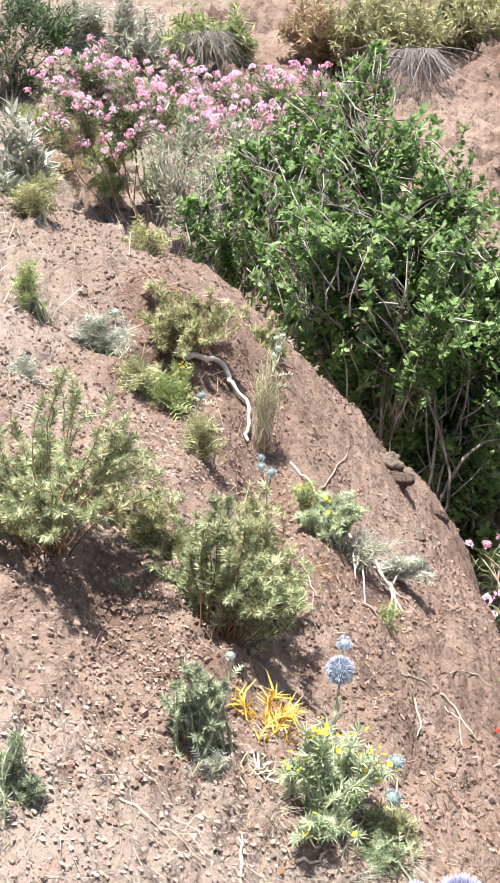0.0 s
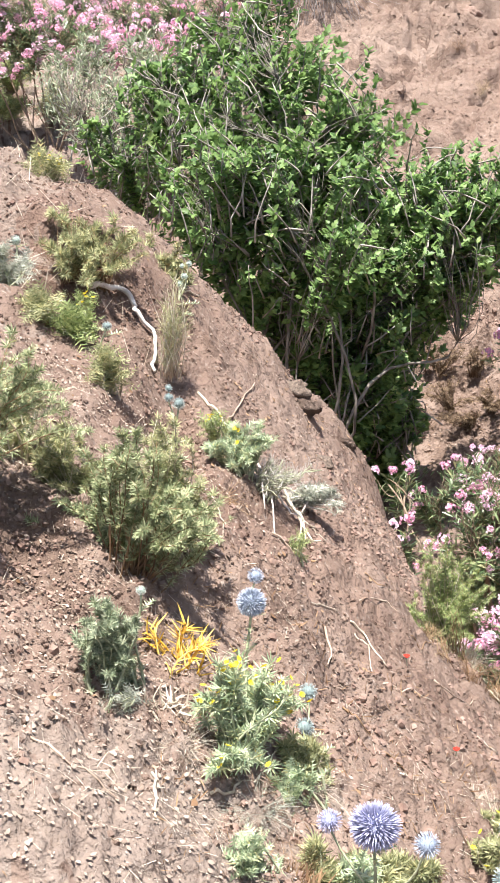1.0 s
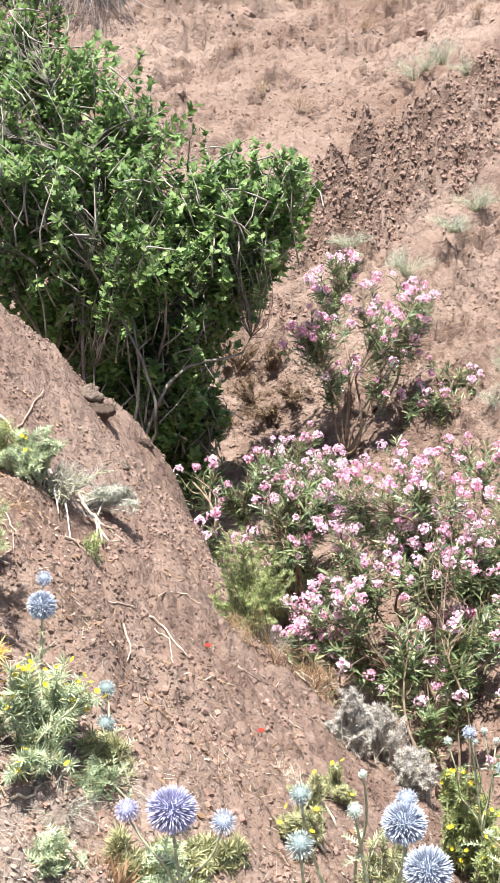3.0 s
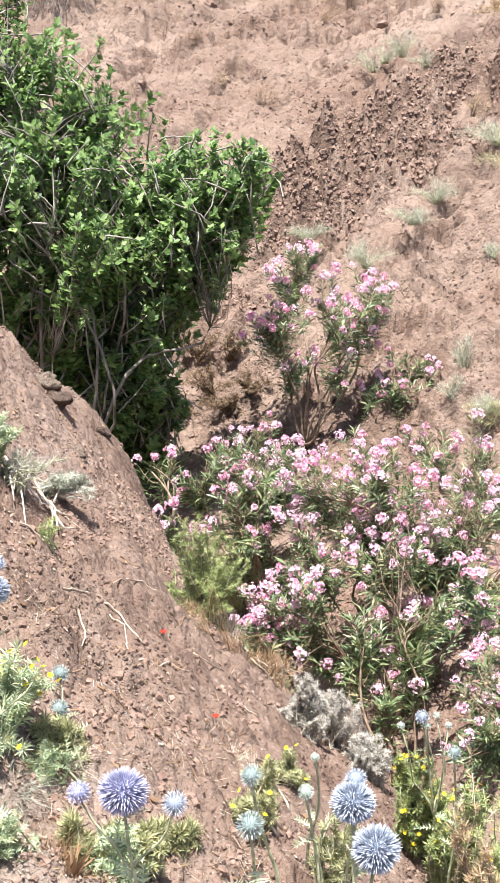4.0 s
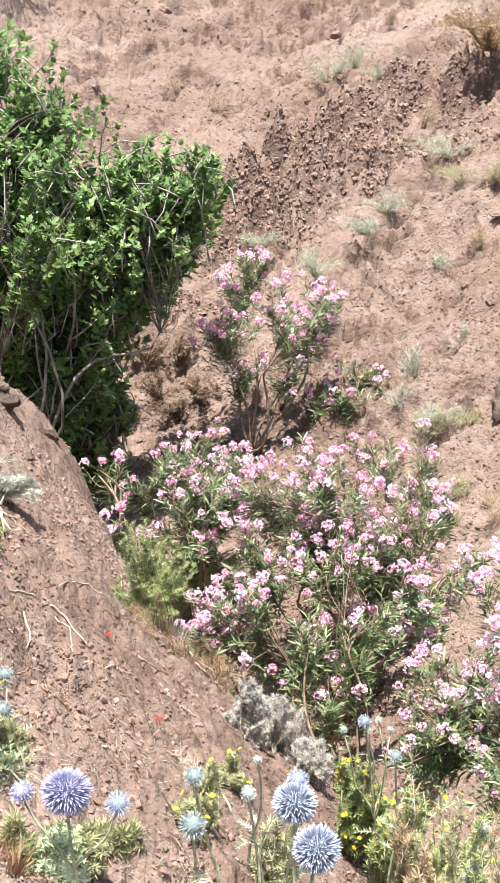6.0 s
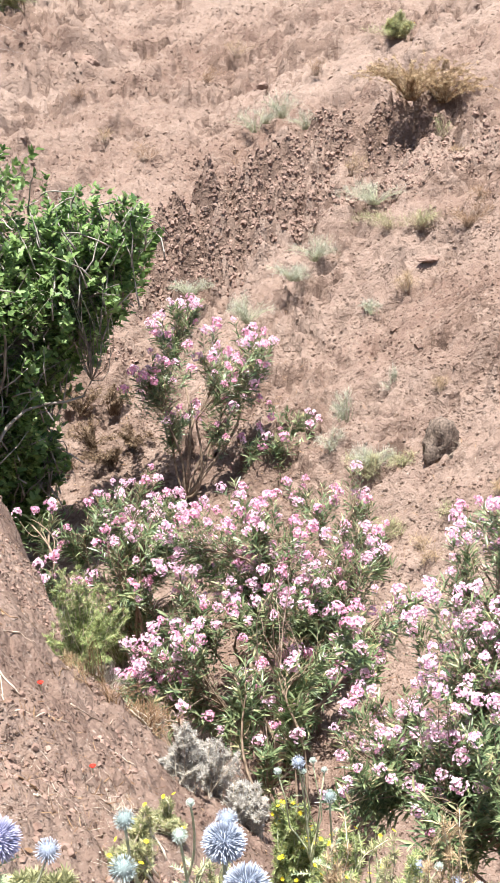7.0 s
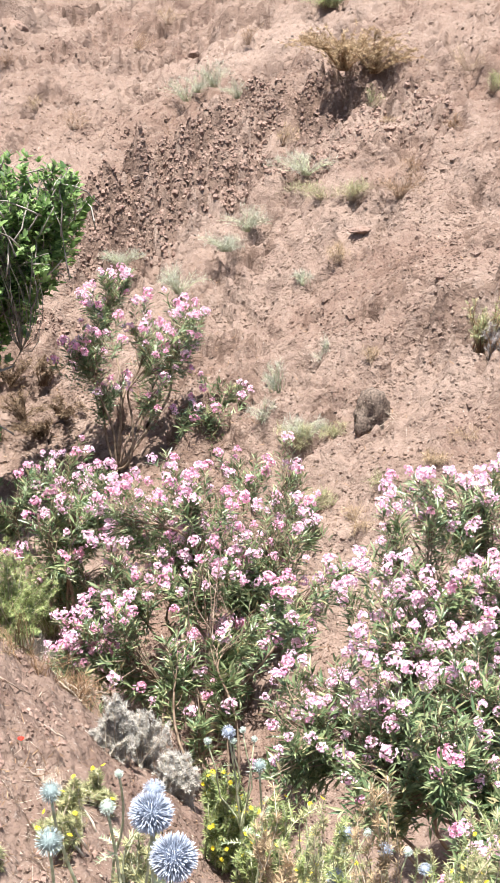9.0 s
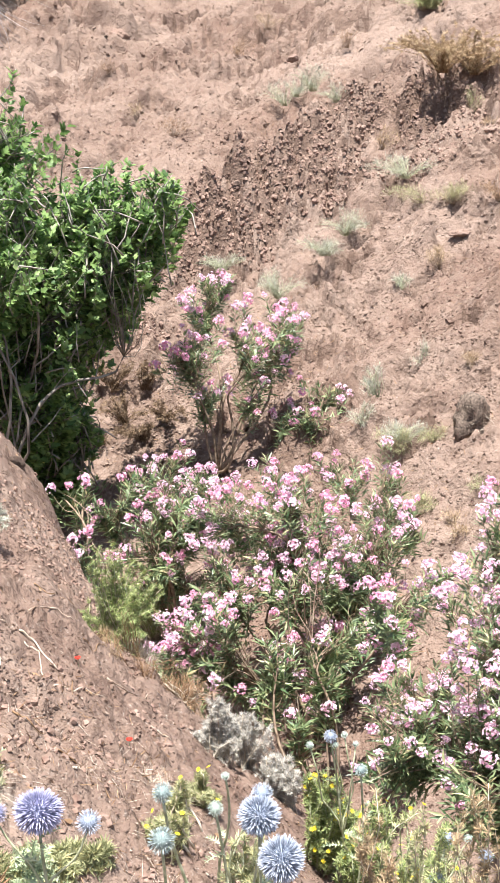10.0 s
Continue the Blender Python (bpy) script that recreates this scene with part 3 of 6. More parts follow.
leafy_tree("fig_tree", (0.62, 7.45, -1.69), [
        ((0.19, 8.05, 0.99), (0.38, 0.34, 0.34), 36),
        ((0.77, 7.76, 1.01), (0.46, 0.39, 0.39), 184),
        ((0.47, 7.28, 0.60), (0.47, 0.40, 0.40), 169),
        ((1.23, 7.58, 0.67), (0.50, 0.39, 0.39), 200),
        ((1.73, 7.45, 0.52), (0.24, 0.22, 0.22), 70),
        ((0.66, 8.10, 1.39), (0.27, 0.23, 0.23), 33),
        ((0.28, 8.21, 1.22), (0.27, 0.21, 0.21), 24),
        ((1.11, 7.57, -0.80), (0.34, 0.23, 0.23), 75),
        ((0.97, 7.72, 0.03), (0.51, 0.41, 0.41), 168),
        ((1.46, 7.67, 0.14), (0.38, 0.38, 0.38), 112),
        ((1.21, 7.87, -0.56), (0.43, 0.43, 0.43), 140),
        ((0.71, 7.98, -0.28), (0.32, 0.28, 0.28), 70),
        ((1.51, 7.36, 0.45), (0.39, 0.26, 0.26), 107),
        ((0.93, 7.25, 0.41), (0.63, 0.48, 0.48), 184),
        ((1.30, 7.79, -0.73), (0.32, 0.27, 0.27), 87),
        ((0.93, 7.59, -0.53), (0.30, 0.26, 0.26), 62),
        ((1.50, 7.87, -0.39), (0.27, 0.27, 0.35), 75),
        ((1.44, 7.75, -0.80), (0.24, 0.19, 0.19), 62),
        ((1.20, 7.65, -0.89), (0.19, 0.16, 0.16), 50),
        ((0.01, 8.28, 1.11), (0.30, 0.25, 0.25), 46),
        ((0.40, 8.28, 1.36), (0.28, 0.24, 0.24), 44),
        ((-0.21, 8.26, 0.84), (0.28, 0.24, 0.24), 40),
        ((0.23, 8.25, 0.69), (0.30, 0.25, 0.25), 46),
        ((0.65, 8.26, 1.59), (0.20, 0.18, 0.20), 26),
        ((1.93, 7.35, 0.62), (0.20, 0.20, 0.16), 44),
        ((2.10, 7.95, 0.46), (0.20, 0.22, 0.16), 44),
        ((1.90, 7.60, 0.25), (0.20, 0.24, 0.16), 40),
        ((1.00, 7.32, -0.25), (0.20, 0.18, 0.18), 46),
        ((1.25, 7.25, -0.41), (0.20, 0.18, 0.18), 46),
        ((0.80, 7.28, -0.10), (0.20, 0.18, 0.18), 46),
        ((1.44, 7.36, -0.25), (0.20, 0.18, 0.18), 46),
        ((1.19, 7.27, -0.12), (0.20, 0.18, 0.18), 46),
        ((1.57, 7.48, -0.04), (0.20, 0.18, 0.18), 46),
    ], 8, "sprawling wild fig tree with bright green lobed leaves in the gully")
oleander((2.42, 7.65, -1.15), [
        ((2.46, 7.91, -0.12), (0.20, 0.18, 0.18), 44),
        ((2.78, 7.75, -0.27), (0.31, 0.25, 0.22), 62),
        ((2.20, 7.85, -0.42), (0.19, 0.18, 0.18), 34),
        ((2.48, 7.73, -0.55), (0.40, 0.29, 0.29), 56),
    ], 11, "pink-flowering oleander bush with narrow leaves on bare stems", bloom=0.85, groups=8, pale=0.7, top=0.22, leaf=0.072, per_tip=24, swell=0.88)
oleander((2.95, 7.5, -0.945), [
        ((3.06, 7.66, -0.84), (0.27, 0.20, 0.20), 80),
    ], 12, "pink-flowering oleander bush with narrow leaves, small and low", bloom=0.3, groups=4, leaf=0.07, swell=0.8)
oleander((1.75, 6.3, -1.823), [
        ((1.81, 6.57, -0.98), (0.28, 0.25, 0.25), 84),
        ((1.57, 6.64, -0.98), (0.19, 0.19, 0.22), 35),
        ((1.82, 6.48, -1.25), (0.28, 0.22, 0.22), 56),
        ((1.63, 6.36, -1.12), (0.21, 0.21, 0.28), 40),
        ((1.97, 6.33, -0.91), (0.25, 0.21, 0.21), 40),
    ], 13, "pink-flowering oleander bush with narrow leaves, mostly leafy", bloom=0.45, groups=8, leaf=0.072, per_tip=24, swell=0.8, pale=0.6)
oleander((2.19, 5.24, -1.739), [
        ((2.07, 5.7, -0.78), (0.31, 0.22, 0.22), 98),
        ((2.45, 5.56, -0.88), (0.31, 0.22, 0.22), 98),
        ((2.12, 5.45, -1.14), (0.41, 0.25, 0.25), 98),
        ((1.69, 5.33, -1.21), (0.21, 0.21, 0.21), 70),
        ((2.59, 5.41, -1.2), (0.25, 0.22, 0.22), 56),
        ((1.95, 5.1, -1.34), (0.18, 0.16, 0.16), 35),
        ((2.31, 5.2, -1.4), (0.19, 0.19, 0.22), 40),
        ((1.92, 5.55, -1.01), (0.30, 0.25, 0.25), 60),
        ((2.36, 5.6, -1.16), (0.34, 0.26, 0.26), 60),
        ((2.36, 4.60, -0.78), (0.15, 0.15, 0.16), 24),
        ((2.20, 4.40, -0.86), (0.15, 0.15, 0.16), 20),
    ], 14, "pink-flowering oleander bush with narrow leaves", bloom=0.75, groups=12, swell=0.8, pale=0.75, leaf=0.066, per_tip=22)
oleander((1.75, 5.0, -2.04), [
        ((1.5, 5.25, -1.27), (0.16, 0.16, 0.16), 42),
    ], 15, "pink-flowering oleander bush with narrow leaves, low", bloom=0.6, groups=4, leaf=0.066, swell=0.8)
oleander((1.25, 5.6, -1.406), [
        ((1.16, 5.67, -0.93), (0.11, 0.11, 0.16), 25),
        ((1.17, 6.17, -0.74), (0.12, 0.06, 0.06), 11),
    ], 16, "pink-flowering oleander bush with narrow leaves, sparse", bloom=0.8, groups=4, leaf=0.066, swell=0.85)
oleander((2.75, 5.8, -1.33), [
        ((2.81, 6.15, -0.78), (0.28, 0.15, 0.15), 42),
        ((2.98, 6.06, -0.92), (0.15, 0.15, 0.18), 28),
    ], 17, "pink-flowering oleander bush with narrow leaves, thin upper shoots", bloom=0.3, groups=5, leaf=0.066, swell=0.75)
oleander((2.62, 3.1, -1.824), [
        ((2.34, 3.65, -0.08), (0.18, 0.14, 0.14), 84),
        ((2.61, 3.65, -0.07), (0.12, 0.12, 0.16), 42),
        ((2.12, 3.54, -0.34), (0.17, 0.17, 0.17), 98),
        ((2.39, 3.4, -0.41), (0.17, 0.17, 0.17), 120),
        ((1.83, 3.46, -0.62), (0.17, 0.11, 0.11), 62),
        ((2.06, 3.27, -0.56), (0.22, 0.20, 0.20), 96),
        ((2.29, 3.14, -0.64), (0.17, 0.17, 0.17), 40),
        ((1.65, 3.27, -0.75), (0.07, 0.07, 0.07), 22),
        ((2.18, 3.04, -0.75), (0.09, 0.07, 0.07), 12),
        ((1.78, 3.34, -0.71), (0.13, 0.09, 0.09), 36),
        ((1.98, 3.17, -0.78), (0.15, 0.07, 0.07), 26),
        ((1.82, 3.18, -0.79), (0.09, 0.07, 0.07), 16),
        ((2.68, 3.45, -0.26), (0.18, 0.18, 0.30), 84),
    ], 18, "pink-flowering oleander bush with narrow leaves and long leaning stems", bloom=0.9, groups=9, pale=1.0, swell=0.66, leaf=0.056, per_tip=22)
oleander((2.72, 3.55, float(lie(2.72, 3.55))), [
        ((2.05, 3.01, -0.62), (0.16, 0.15, 0.15), 56),
        ((2.09, 2.84, -0.71), (0.16, 0.15, 0.15), 60),
        ((2.20, 3.09, -0.55), (0.16, 0.15, 0.15), 50),
        ((2.04, 3.20, -0.64), (0.16, 0.15, 0.15), 44),
        ((1.89, 3.10, -0.72), (0.16, 0.15, 0.15), 30),
        ((1.97, 2.61, -0.74), (0.16, 0.15, 0.15), 40),
    ], 23, "low leafy oleander in the shade of a flowering one", bloom=0.10, groups=8, leaf=0.06, per_tip=20, swell=0.7)
oleander((1.95, 4.55, -2.026), [
        ((1.88, 4.87, -1.19), (0.14, 0.13, 0.13), 20),
        ((2.14, 4.81, -1.19), (0.13, 0.13, 0.16), 24),
        ((1.96, 4.68, -1.35), (0.14, 0.09, 0.09), 12),
    ], 22, "leafy oleander shoots with long green leaves, hardly flowering", bloom=0.06, groups=6, leaf=0.085, per_tip=22)
oleander((-0.35, 9.4, -1.067), [
        ((-0.51, 9.52, 0.93), (0.41, 0.33, 0.33), 80),
        ((-0.69, 9.89, 1.16), (0.34, 0.25, 0.25), 50),
        ((-0.06, 8.73, 0.64), (0.34, 0.23, 0.23), 60),
        ((0.1, 9.03, 1.0), (0.42, 0.31, 0.31), 80),
        ((-0.22, 9.51, 1.25), (0.36, 0.20, 0.20), 50),
    ], 21, "grey-green olive-leaved bush with tangled pale branches", bloom=0.0, groups=12, leaf=0.07, per_tip=16, mat=OLIVE_LEAF, bark=FIG_BARK)
oleander((-1.0, 12.6, 0.173), [
        ((-1.62, 13.01, 1.65), (0.49, 0.30, 0.30), 170),
        ((-1.02, 12.98, 1.49), (0.49, 0.33, 0.33), 150),
        ((-1.49, 12.7, 1.23), (0.65, 0.24, 0.24), 110),
        ((-0.64, 11.88, 1.25), (0.35, 0.30, 0.30), 70),
    ], 19, "pink-flowering oleander bush with narrow leaves, in a far hedge", bloom=0.5, groups=12, swell=1.2)
oleander((0.6, 12.6, 0.126), [
        ((-0.09, 13.0, 1.54), (0.49, 0.27, 0.27), 110),
        ((0.46, 13.01, 1.59), (0.44, 0.25, 0.25), 110),
        ((0.68, 12.95, 1.33), (0.25, 0.25, 0.27), 50),
        ((0.07, 11.88, 1.24), (0.45, 0.30, 0.30), 70),
    ], 20, "pink-flowering oleander bush with narrow leaves, behind the fig tree", bloom=0.5, groups=12, swell=1.2)
leafy_tree("dark_tree", (-2.9, 16.0, 1.585), [
        ((-2.74, 15.75, 2.26), (0.59, 0.59, 0.59), 120),
        ((-3.2, 15.78, 2.39), (0.59, 0.59, 0.79), 60),
        ((-2.56, 16.33, 2.49), (0.41, 0.41, 0.41), 60),
    ], 6, "dark green small-leaved tree at the gully's head", leaf=0.13, per_tip=14, groups=8, mat=DARK_LEAF, shape=LANCE)


# ---- herbs, thistles and tufts ----
def feather_shape():
    """A finely cut leaf of length 1: a thin stalk with narrow leaflets in pairs."""
    verts, faces = [(-0.01, 0, 0), (0.01, 0, 0), (0, 1, 0.0)], [(0, 1, 2)]
    for i in range(5):
        y, l = 0.14 + 0.18 * i, 0.36 * (1 - 0.5 * abs(i - 1.7) / 3)
        for s in (-1, 1):
            k = len(verts)
            verts += [(0, y - 0.03, 0), (0, y + 0.06, 0.01), (s * l, y + 0.2, 0.06 * (i % 3) - 0.03)]
            faces += [(k, k + 1, k + 2)]
    return np.array(verts), faces


def spiny_shape():
    """A thistle leaf of length 1: a narrow blade with thin pointed lobes."""
    verts, faces = [(-0.03, 0, 0), (0.03, 0, 0), (0.035, 0.5, -0.05), (-0.035, 0.5, -0.05), (0, 1.0, -0.2)], [(0, 1, 2, 3), (3, 2, 4)]
    for i in range(7):
        y = 0.08 + 0.12 * i
        z = -0.2 * y * y
        for s in (-1, 1):
            k, l = len(verts), (0.14 + 0.16 * math.sin(math.pi * min(1.0, 0.25 + 0.75 * y))) * (1 - 0.3 * y)
            verts += [(0, y - 0.04, z), (0, y + 0.05, z), (s * l, y + 0.10, z + (0.10 if i % 2 else 0.02))]
            faces += [(k, k + 1, k + 2)]
    return np.array(verts), faces


def sprig_shape():
    """A little fan of seven narrow leaves on one stalk, of length 1."""
    verts, faces = [], []
    for i, (turn, long, lift) in enumerate(((-75, 0.55, 0.2), (-48, 0.8, -0.1), (-22, 0.9, 0.15), (0, 1.0, -0.05), (25, 0.85, 0.2), (50, 0.75, -0.15), (78, 0.5, 0.1))):
        w, k = math.radians(turn), len(verts)
        dx, dy = math.sin(w), math.cos(w)
        half = 0.055
        verts += [(0, 0.02 * i, 0), (0.5 * long * dx - half * dy, 0.5 * long * dy + half * dx, 0.4 * lift), (0.5 * long * dx + half * dy, 0.5 * long * dy - half * dx, 0.4 * lift + 0.03), (long * dx, long * dy, lift)]
        faces += [(k, k + 1, k + 3), (k, k + 3, k + 2)]
    return np.array(verts), faces


FEATHERLEAF, SPINELEAF, SPRIG = feather_shape(), spiny_shape(), sprig_shape()
THORN = leaf_shape((0.05, 0.05, 0.03, 0.002), 0.5, 0.0)
WISP = leaf_shape((0.0045, 0.005, 0.004, 0.003, 0.0006), 0.4, 0.55)
CURL = leaf_shape((0.02, 0.05, 0.045, 0.015), 0.9, -0.25)
NEEDLE = leaf_shape((0.010, 0.012, 0.001), 0.3, 0.0)
SPIKE = (np.array([(0, 0.45, 0), (-0.024, 0.86, -0.017), (0.024, 0.86, -0.017), (0, 0.86, 0.028), (0, 1.0, 0)]), [(0, 2, 1), (0, 3, 2), (0, 1, 3), (1, 2, 4), (2, 3, 4), (3, 1, 4)])


def herb(name, base, wide, high, seed, label, mat, shape=None, leaf=0.09, stems=26, per_stem=22, stem_mat=None, category="herb", lean=(0, 0, 0), flowers=0, flower_mat=None, group="", thick=0.003, bare=0.07):
    """A bushy herb: stems fanning from its foot, leaves all along them, little flowers at some of the tips."""
    rng = np.random.default_rng(seed)
    base = np.asarray(base, float)
    plant = thing(name, base, label, category, group)
    shape = shape or FEATHERLEAF
    lines, turns, places = [], [], []
    sprays = [(rng.uniform(0, 2 * np.pi), math.sqrt(rng.random()), rng.uniform(0.5, 1.2)) for _ in range(max(4, stems // 6))]
    for _ in range(stems):
        a, r, tall = sprays[rng.integers(0, len(sprays))]
        a, r = a + rng.normal(0, 0.25), min(1.25, abs(r + rng.normal(0, 0.14)))
        tip = np.array([wide * r * math.cos(a), wide * r * math.sin(a), high * (1 - 0.45 * r * r) * tall * rng.uniform(0.75, 1.08)]) + np.array(lean) * high
        line = bent((rng.normal(0, 0.02), rng.normal(0, 0.02), -0.03), tip, rng, 0.12, 0.05, 8)
        lines.append((line, (thick, thick * 0.35)))
        t = bare + (1 - bare) * rng.random(per_stem) ** 0.8
        idx = t * 7
        i = np.minimum(idx.astype(int), 6)
        p = line[i] + (line[i + 1] - line[i]) * (idx - i)[:, None]
        d = unit(line[i + 1] - line[i])
        along = unit(d * 0.55 + unit(np.cross(d, rng.normal(size=(per_stem, 3)))) + [0, 0, 0.15])
        turns.append(frames_of(along, np.array([0, 0, 1.0]) + rng.normal(0, 0.4, (per_stem, 3)), leaf * rng.uniform(0.5, 1.2, per_stem)))
        places.append(p)
    tagged(part("stalk", tubes("stalk", lines, 4), stem_mat or GREEN_STEM, plant), kind="stuff")
    tagged(part("foliage", spread("foliage", shape, np.concatenate(turns), np.concatenate(places)), mat, plant), kind="stuff")
    for k in rng.choice(stems, min(flowers, stems), replace=False):
        bloom = part("flower", FLOWERET, flower_mat or YELLOW, plant)
        bloom.matrix_basis = Matrix.Translation(lines[k][0][-1] + rng.normal(0, 0.006, 3) + [0, 0, 0.008]) @ pose(0, 0, 0, rng.uniform(-50, 50), rng.uniform(-50, 50), rng.uniform(0, 360))
    return plant


def floweret(size, petals, seed):
    rng = np.random.default_rng(seed)
    petal = ([(0, 0, 0), (-0.35, 0.6, 0.08), (0, 1.0, 0.0), (0.35, 0.6, 0.08)], [(0, 1, 2, 3)])
    w = np.arange(petals) * 2 * np.pi / petals
    along = np.stack([np.cos(w), np.sin(w), 0.4 + 0 * w], -1)
    return spread("flower", petal, frames_of(along, np.array([[0, 0, 1.0]] * petals), np.full(petals, size)), np.zeros((petals, 3)))


FLOWERET = floweret(0.0068, 7, 3)
FLOWERET.materials.append(YELLOW)


def tuft(name, base, wide, high, seed, label, mat, count=160, category="grass tuft", shape=None, lean=(0, 0, 0), flop=0.5, group=""):
    """A clump of narrow blades springing from one root."""
    rng = np.random.default_rng(seed)
    count = int(count * 3.6)
    a, r = rng.uniform(0, 2 * np.pi, count), np.sqrt(rng.random(count))
    foot = np.stack([0.55 * wide * r * np.cos(a), 0.55 * wide * r * np.sin(a), np.full(count, -0.015)], -1)
    along = np.stack([wide * r * np.cos(a) * rng.uniform(0.6, 1.3, count), wide * r * np.sin(a), np.full(count, 1.0) * high], -1) / max(wide, high)
    along = unit(along + rng.normal(0, 0.5, (count, 3)) + np.array(lean))
    size = np.hypot(wide, high) * rng.uniform(0.15, 1.05, count) ** 1.3
    plant = thing(name, base, label, category, group)
    up = unit(np.stack([-np.cos(a) * flop, -np.sin(a) * flop, np.ones(count)], -1) + rng.normal(0, 0.7, (count, 3)))
    tagged(part("blade", spread("blade", shape or WISP, frames_of(along, up, size), foot), mat, plant), kind="stuff")
    return plant


def globe_head(seed, florets):
    rng = np.random.default_rng(seed)
    n = np.arange(florets)
    z = 1 - 2 * (n + 0.5) / florets
    w = n * 2.399963 + rng.normal(0, 0.05, florets)
    s = np.sqrt(1 - z * z)
    d = unit(np.stack([s * np.cos(w), s * np.sin(w), z], -1) + rng.normal(0, 0.035, (florets, 3)))
    return spread("globe_head", SPIKE, frames_of(d, rng.normal(size=(florets, 3)), rng.uniform(0.88, 1.06, florets)), np.zeros((florets, 3)))


HEADS = [globe_head(80 + n, 900) for n in range(2)] + [globe_head(90 + n, 200) for n in range(2)]
CORE = bmesh.new()
bmesh.ops.create_icosphere(CORE, subdivisions=2, radius=0.62)
CORE_MESH = bpy.data.meshes.new("heart")
CORE.to_mesh(CORE_MESH)
CORE.free()
HEAD_KIND = {}


def globe_thistle(heads, seed, label, leaves=12, leaf=0.075, spread_foot=0.03, foot=None):
    """Heads are (place, radius, colour). One stalk goes up to the first, side stalks to the rest; spiny leaves sit along the stalk."""
    rng = np.random.default_rng(seed)
    first = np.array(heads[0][0], float)
    x, y = foot if foot else (first[0] + rng.normal(0, spread_foot), first[1] + rng.normal(0, spread_foot))
    base = on_ground(x, y)
    plant = thing("globe_thistle", base, label, "thistle", "globe thistles")
    main = bent((0, 0, -0.03), first - base - [0, 0, heads[0][1] * 0.5], rng, 0.0, 0.025, 9)
    stalk = part("stem", tubes("stem", [(main, (0.0032, 0.0022))], 7), GREEN_STEM, plant)
    for n, (place, radius, tone) in enumerate(heads):
        place = np.array(place, float) - base
        if n:
            side = bent(main[rng.integers(4, 7)], place - [0, 0, radius * 0.5], rng, -0.10, 0.04, 7)
            part("side_stem", tubes("side_stem", [(side, (0.0022, 0.0016))], 6), GREEN_STEM, plant)
        key = (tone, int(rng.integers(0, 2)) + (0 if radius > 0.022 else 2))
        if key not in HEAD_KIND:
            HEAD_KIND[key] = (HEADS[key[1]].copy(), CORE_MESH.copy())
            for data in HEAD_KIND[key]:
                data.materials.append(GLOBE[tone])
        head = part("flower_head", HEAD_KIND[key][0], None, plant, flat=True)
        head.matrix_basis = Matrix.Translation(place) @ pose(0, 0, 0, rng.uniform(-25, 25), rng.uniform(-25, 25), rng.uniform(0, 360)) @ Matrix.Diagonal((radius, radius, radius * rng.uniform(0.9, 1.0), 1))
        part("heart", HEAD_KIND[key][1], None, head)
    t = 0.95 * rng.random(leaves)
    i = np.minimum((t * 8).astype(int), 7)
    places = main[i] + (main[i + 1] - main[i]) * (t * 8 - i)[:, None]
    w = rng.uniform(0, 2 * np.pi, leaves)
    along = np.stack([np.cos(w), np.sin(w), rng.uniform(0.0, 0.6, leaves)], -1)
    for k in range(leaves):
        blade = spread("leaf", SPINELEAF, frames_of(along[k : k + 1], np.array([[0, 0, 1.0]]), [leaf * (1.15 - 0.6 * t[k]) * rng.uniform(0.7, 1.1)]), places[k : k + 1])
        part("leaf", blade, SPINY, plant)
    return plant


# ---- stones, sticks and litter ----
def lump(seed, stretch=(1, 1, 1), rough=0.35, level=2):
    bm = bmesh.new()
    bmesh.ops.create_icosphere(bm, subdivisions=level, radius=1.0)
    off = Vector((seed * 3.7, seed * 1.3, seed * 0.7))
    for v in bm.verts:
        k = 1 + rough * noise.noise(v.co * 1.1 + off) + 0.5 * rough * noise.noise(v.co * 2.7 + off) + 0.35 * rough * abs(noise.noise(v.co * 6.5 + off))
        v.co = Vector((v.co.x * stretch[0], v.co.y * stretch[1], v.co.z * stretch[2])) * k
    return bm


def stone(name, place, size, seed, label, mat, stretch=(1, 1, 0.7), turn=0.0, tilt=0.0, category="stone", level=4):
    ob = part(name, lump(seed, stretch, 0.5, level), mat)
    place = Vector(place) - Vector((0, 0, 0.3 * size * stretch[2]))
    ob.matrix_basis = Matrix.Translation(place) @ pose(0, 0, 0, tilt, 0, turn) @ Matrix.Diagonal((size, size, size, 1))
    return tagged(ob, label, category)


def stick(name, points, radius, seed, label, mat, category="stick", lift=0.004, knots=10, wob=0.002):
    """A crooked stick or root lying on the ground through the given plan points."""
    rng = np.random.default_rng(seed)
    pts = np.array(points, float)
    t = np.linspace(0, len(pts) - 1, knots)
    x, y = np.interp(t, np.arange(len(pts)), pts[:, 0]), np.interp(t, np.arange(len(pts)), pts[:, 1])
    x, y = x + rng.normal(0, wob, knots), y + rng.normal(0, wob, knots)
    line = np.stack([x, y, lie(x, y) + lift + np.abs(rng.normal(0, radius, knots))], -1)
    ob = part(name, tubes(name, [(line, (radius, radius * 0.5))], 6), mat)
    return tagged(ob, label, category)


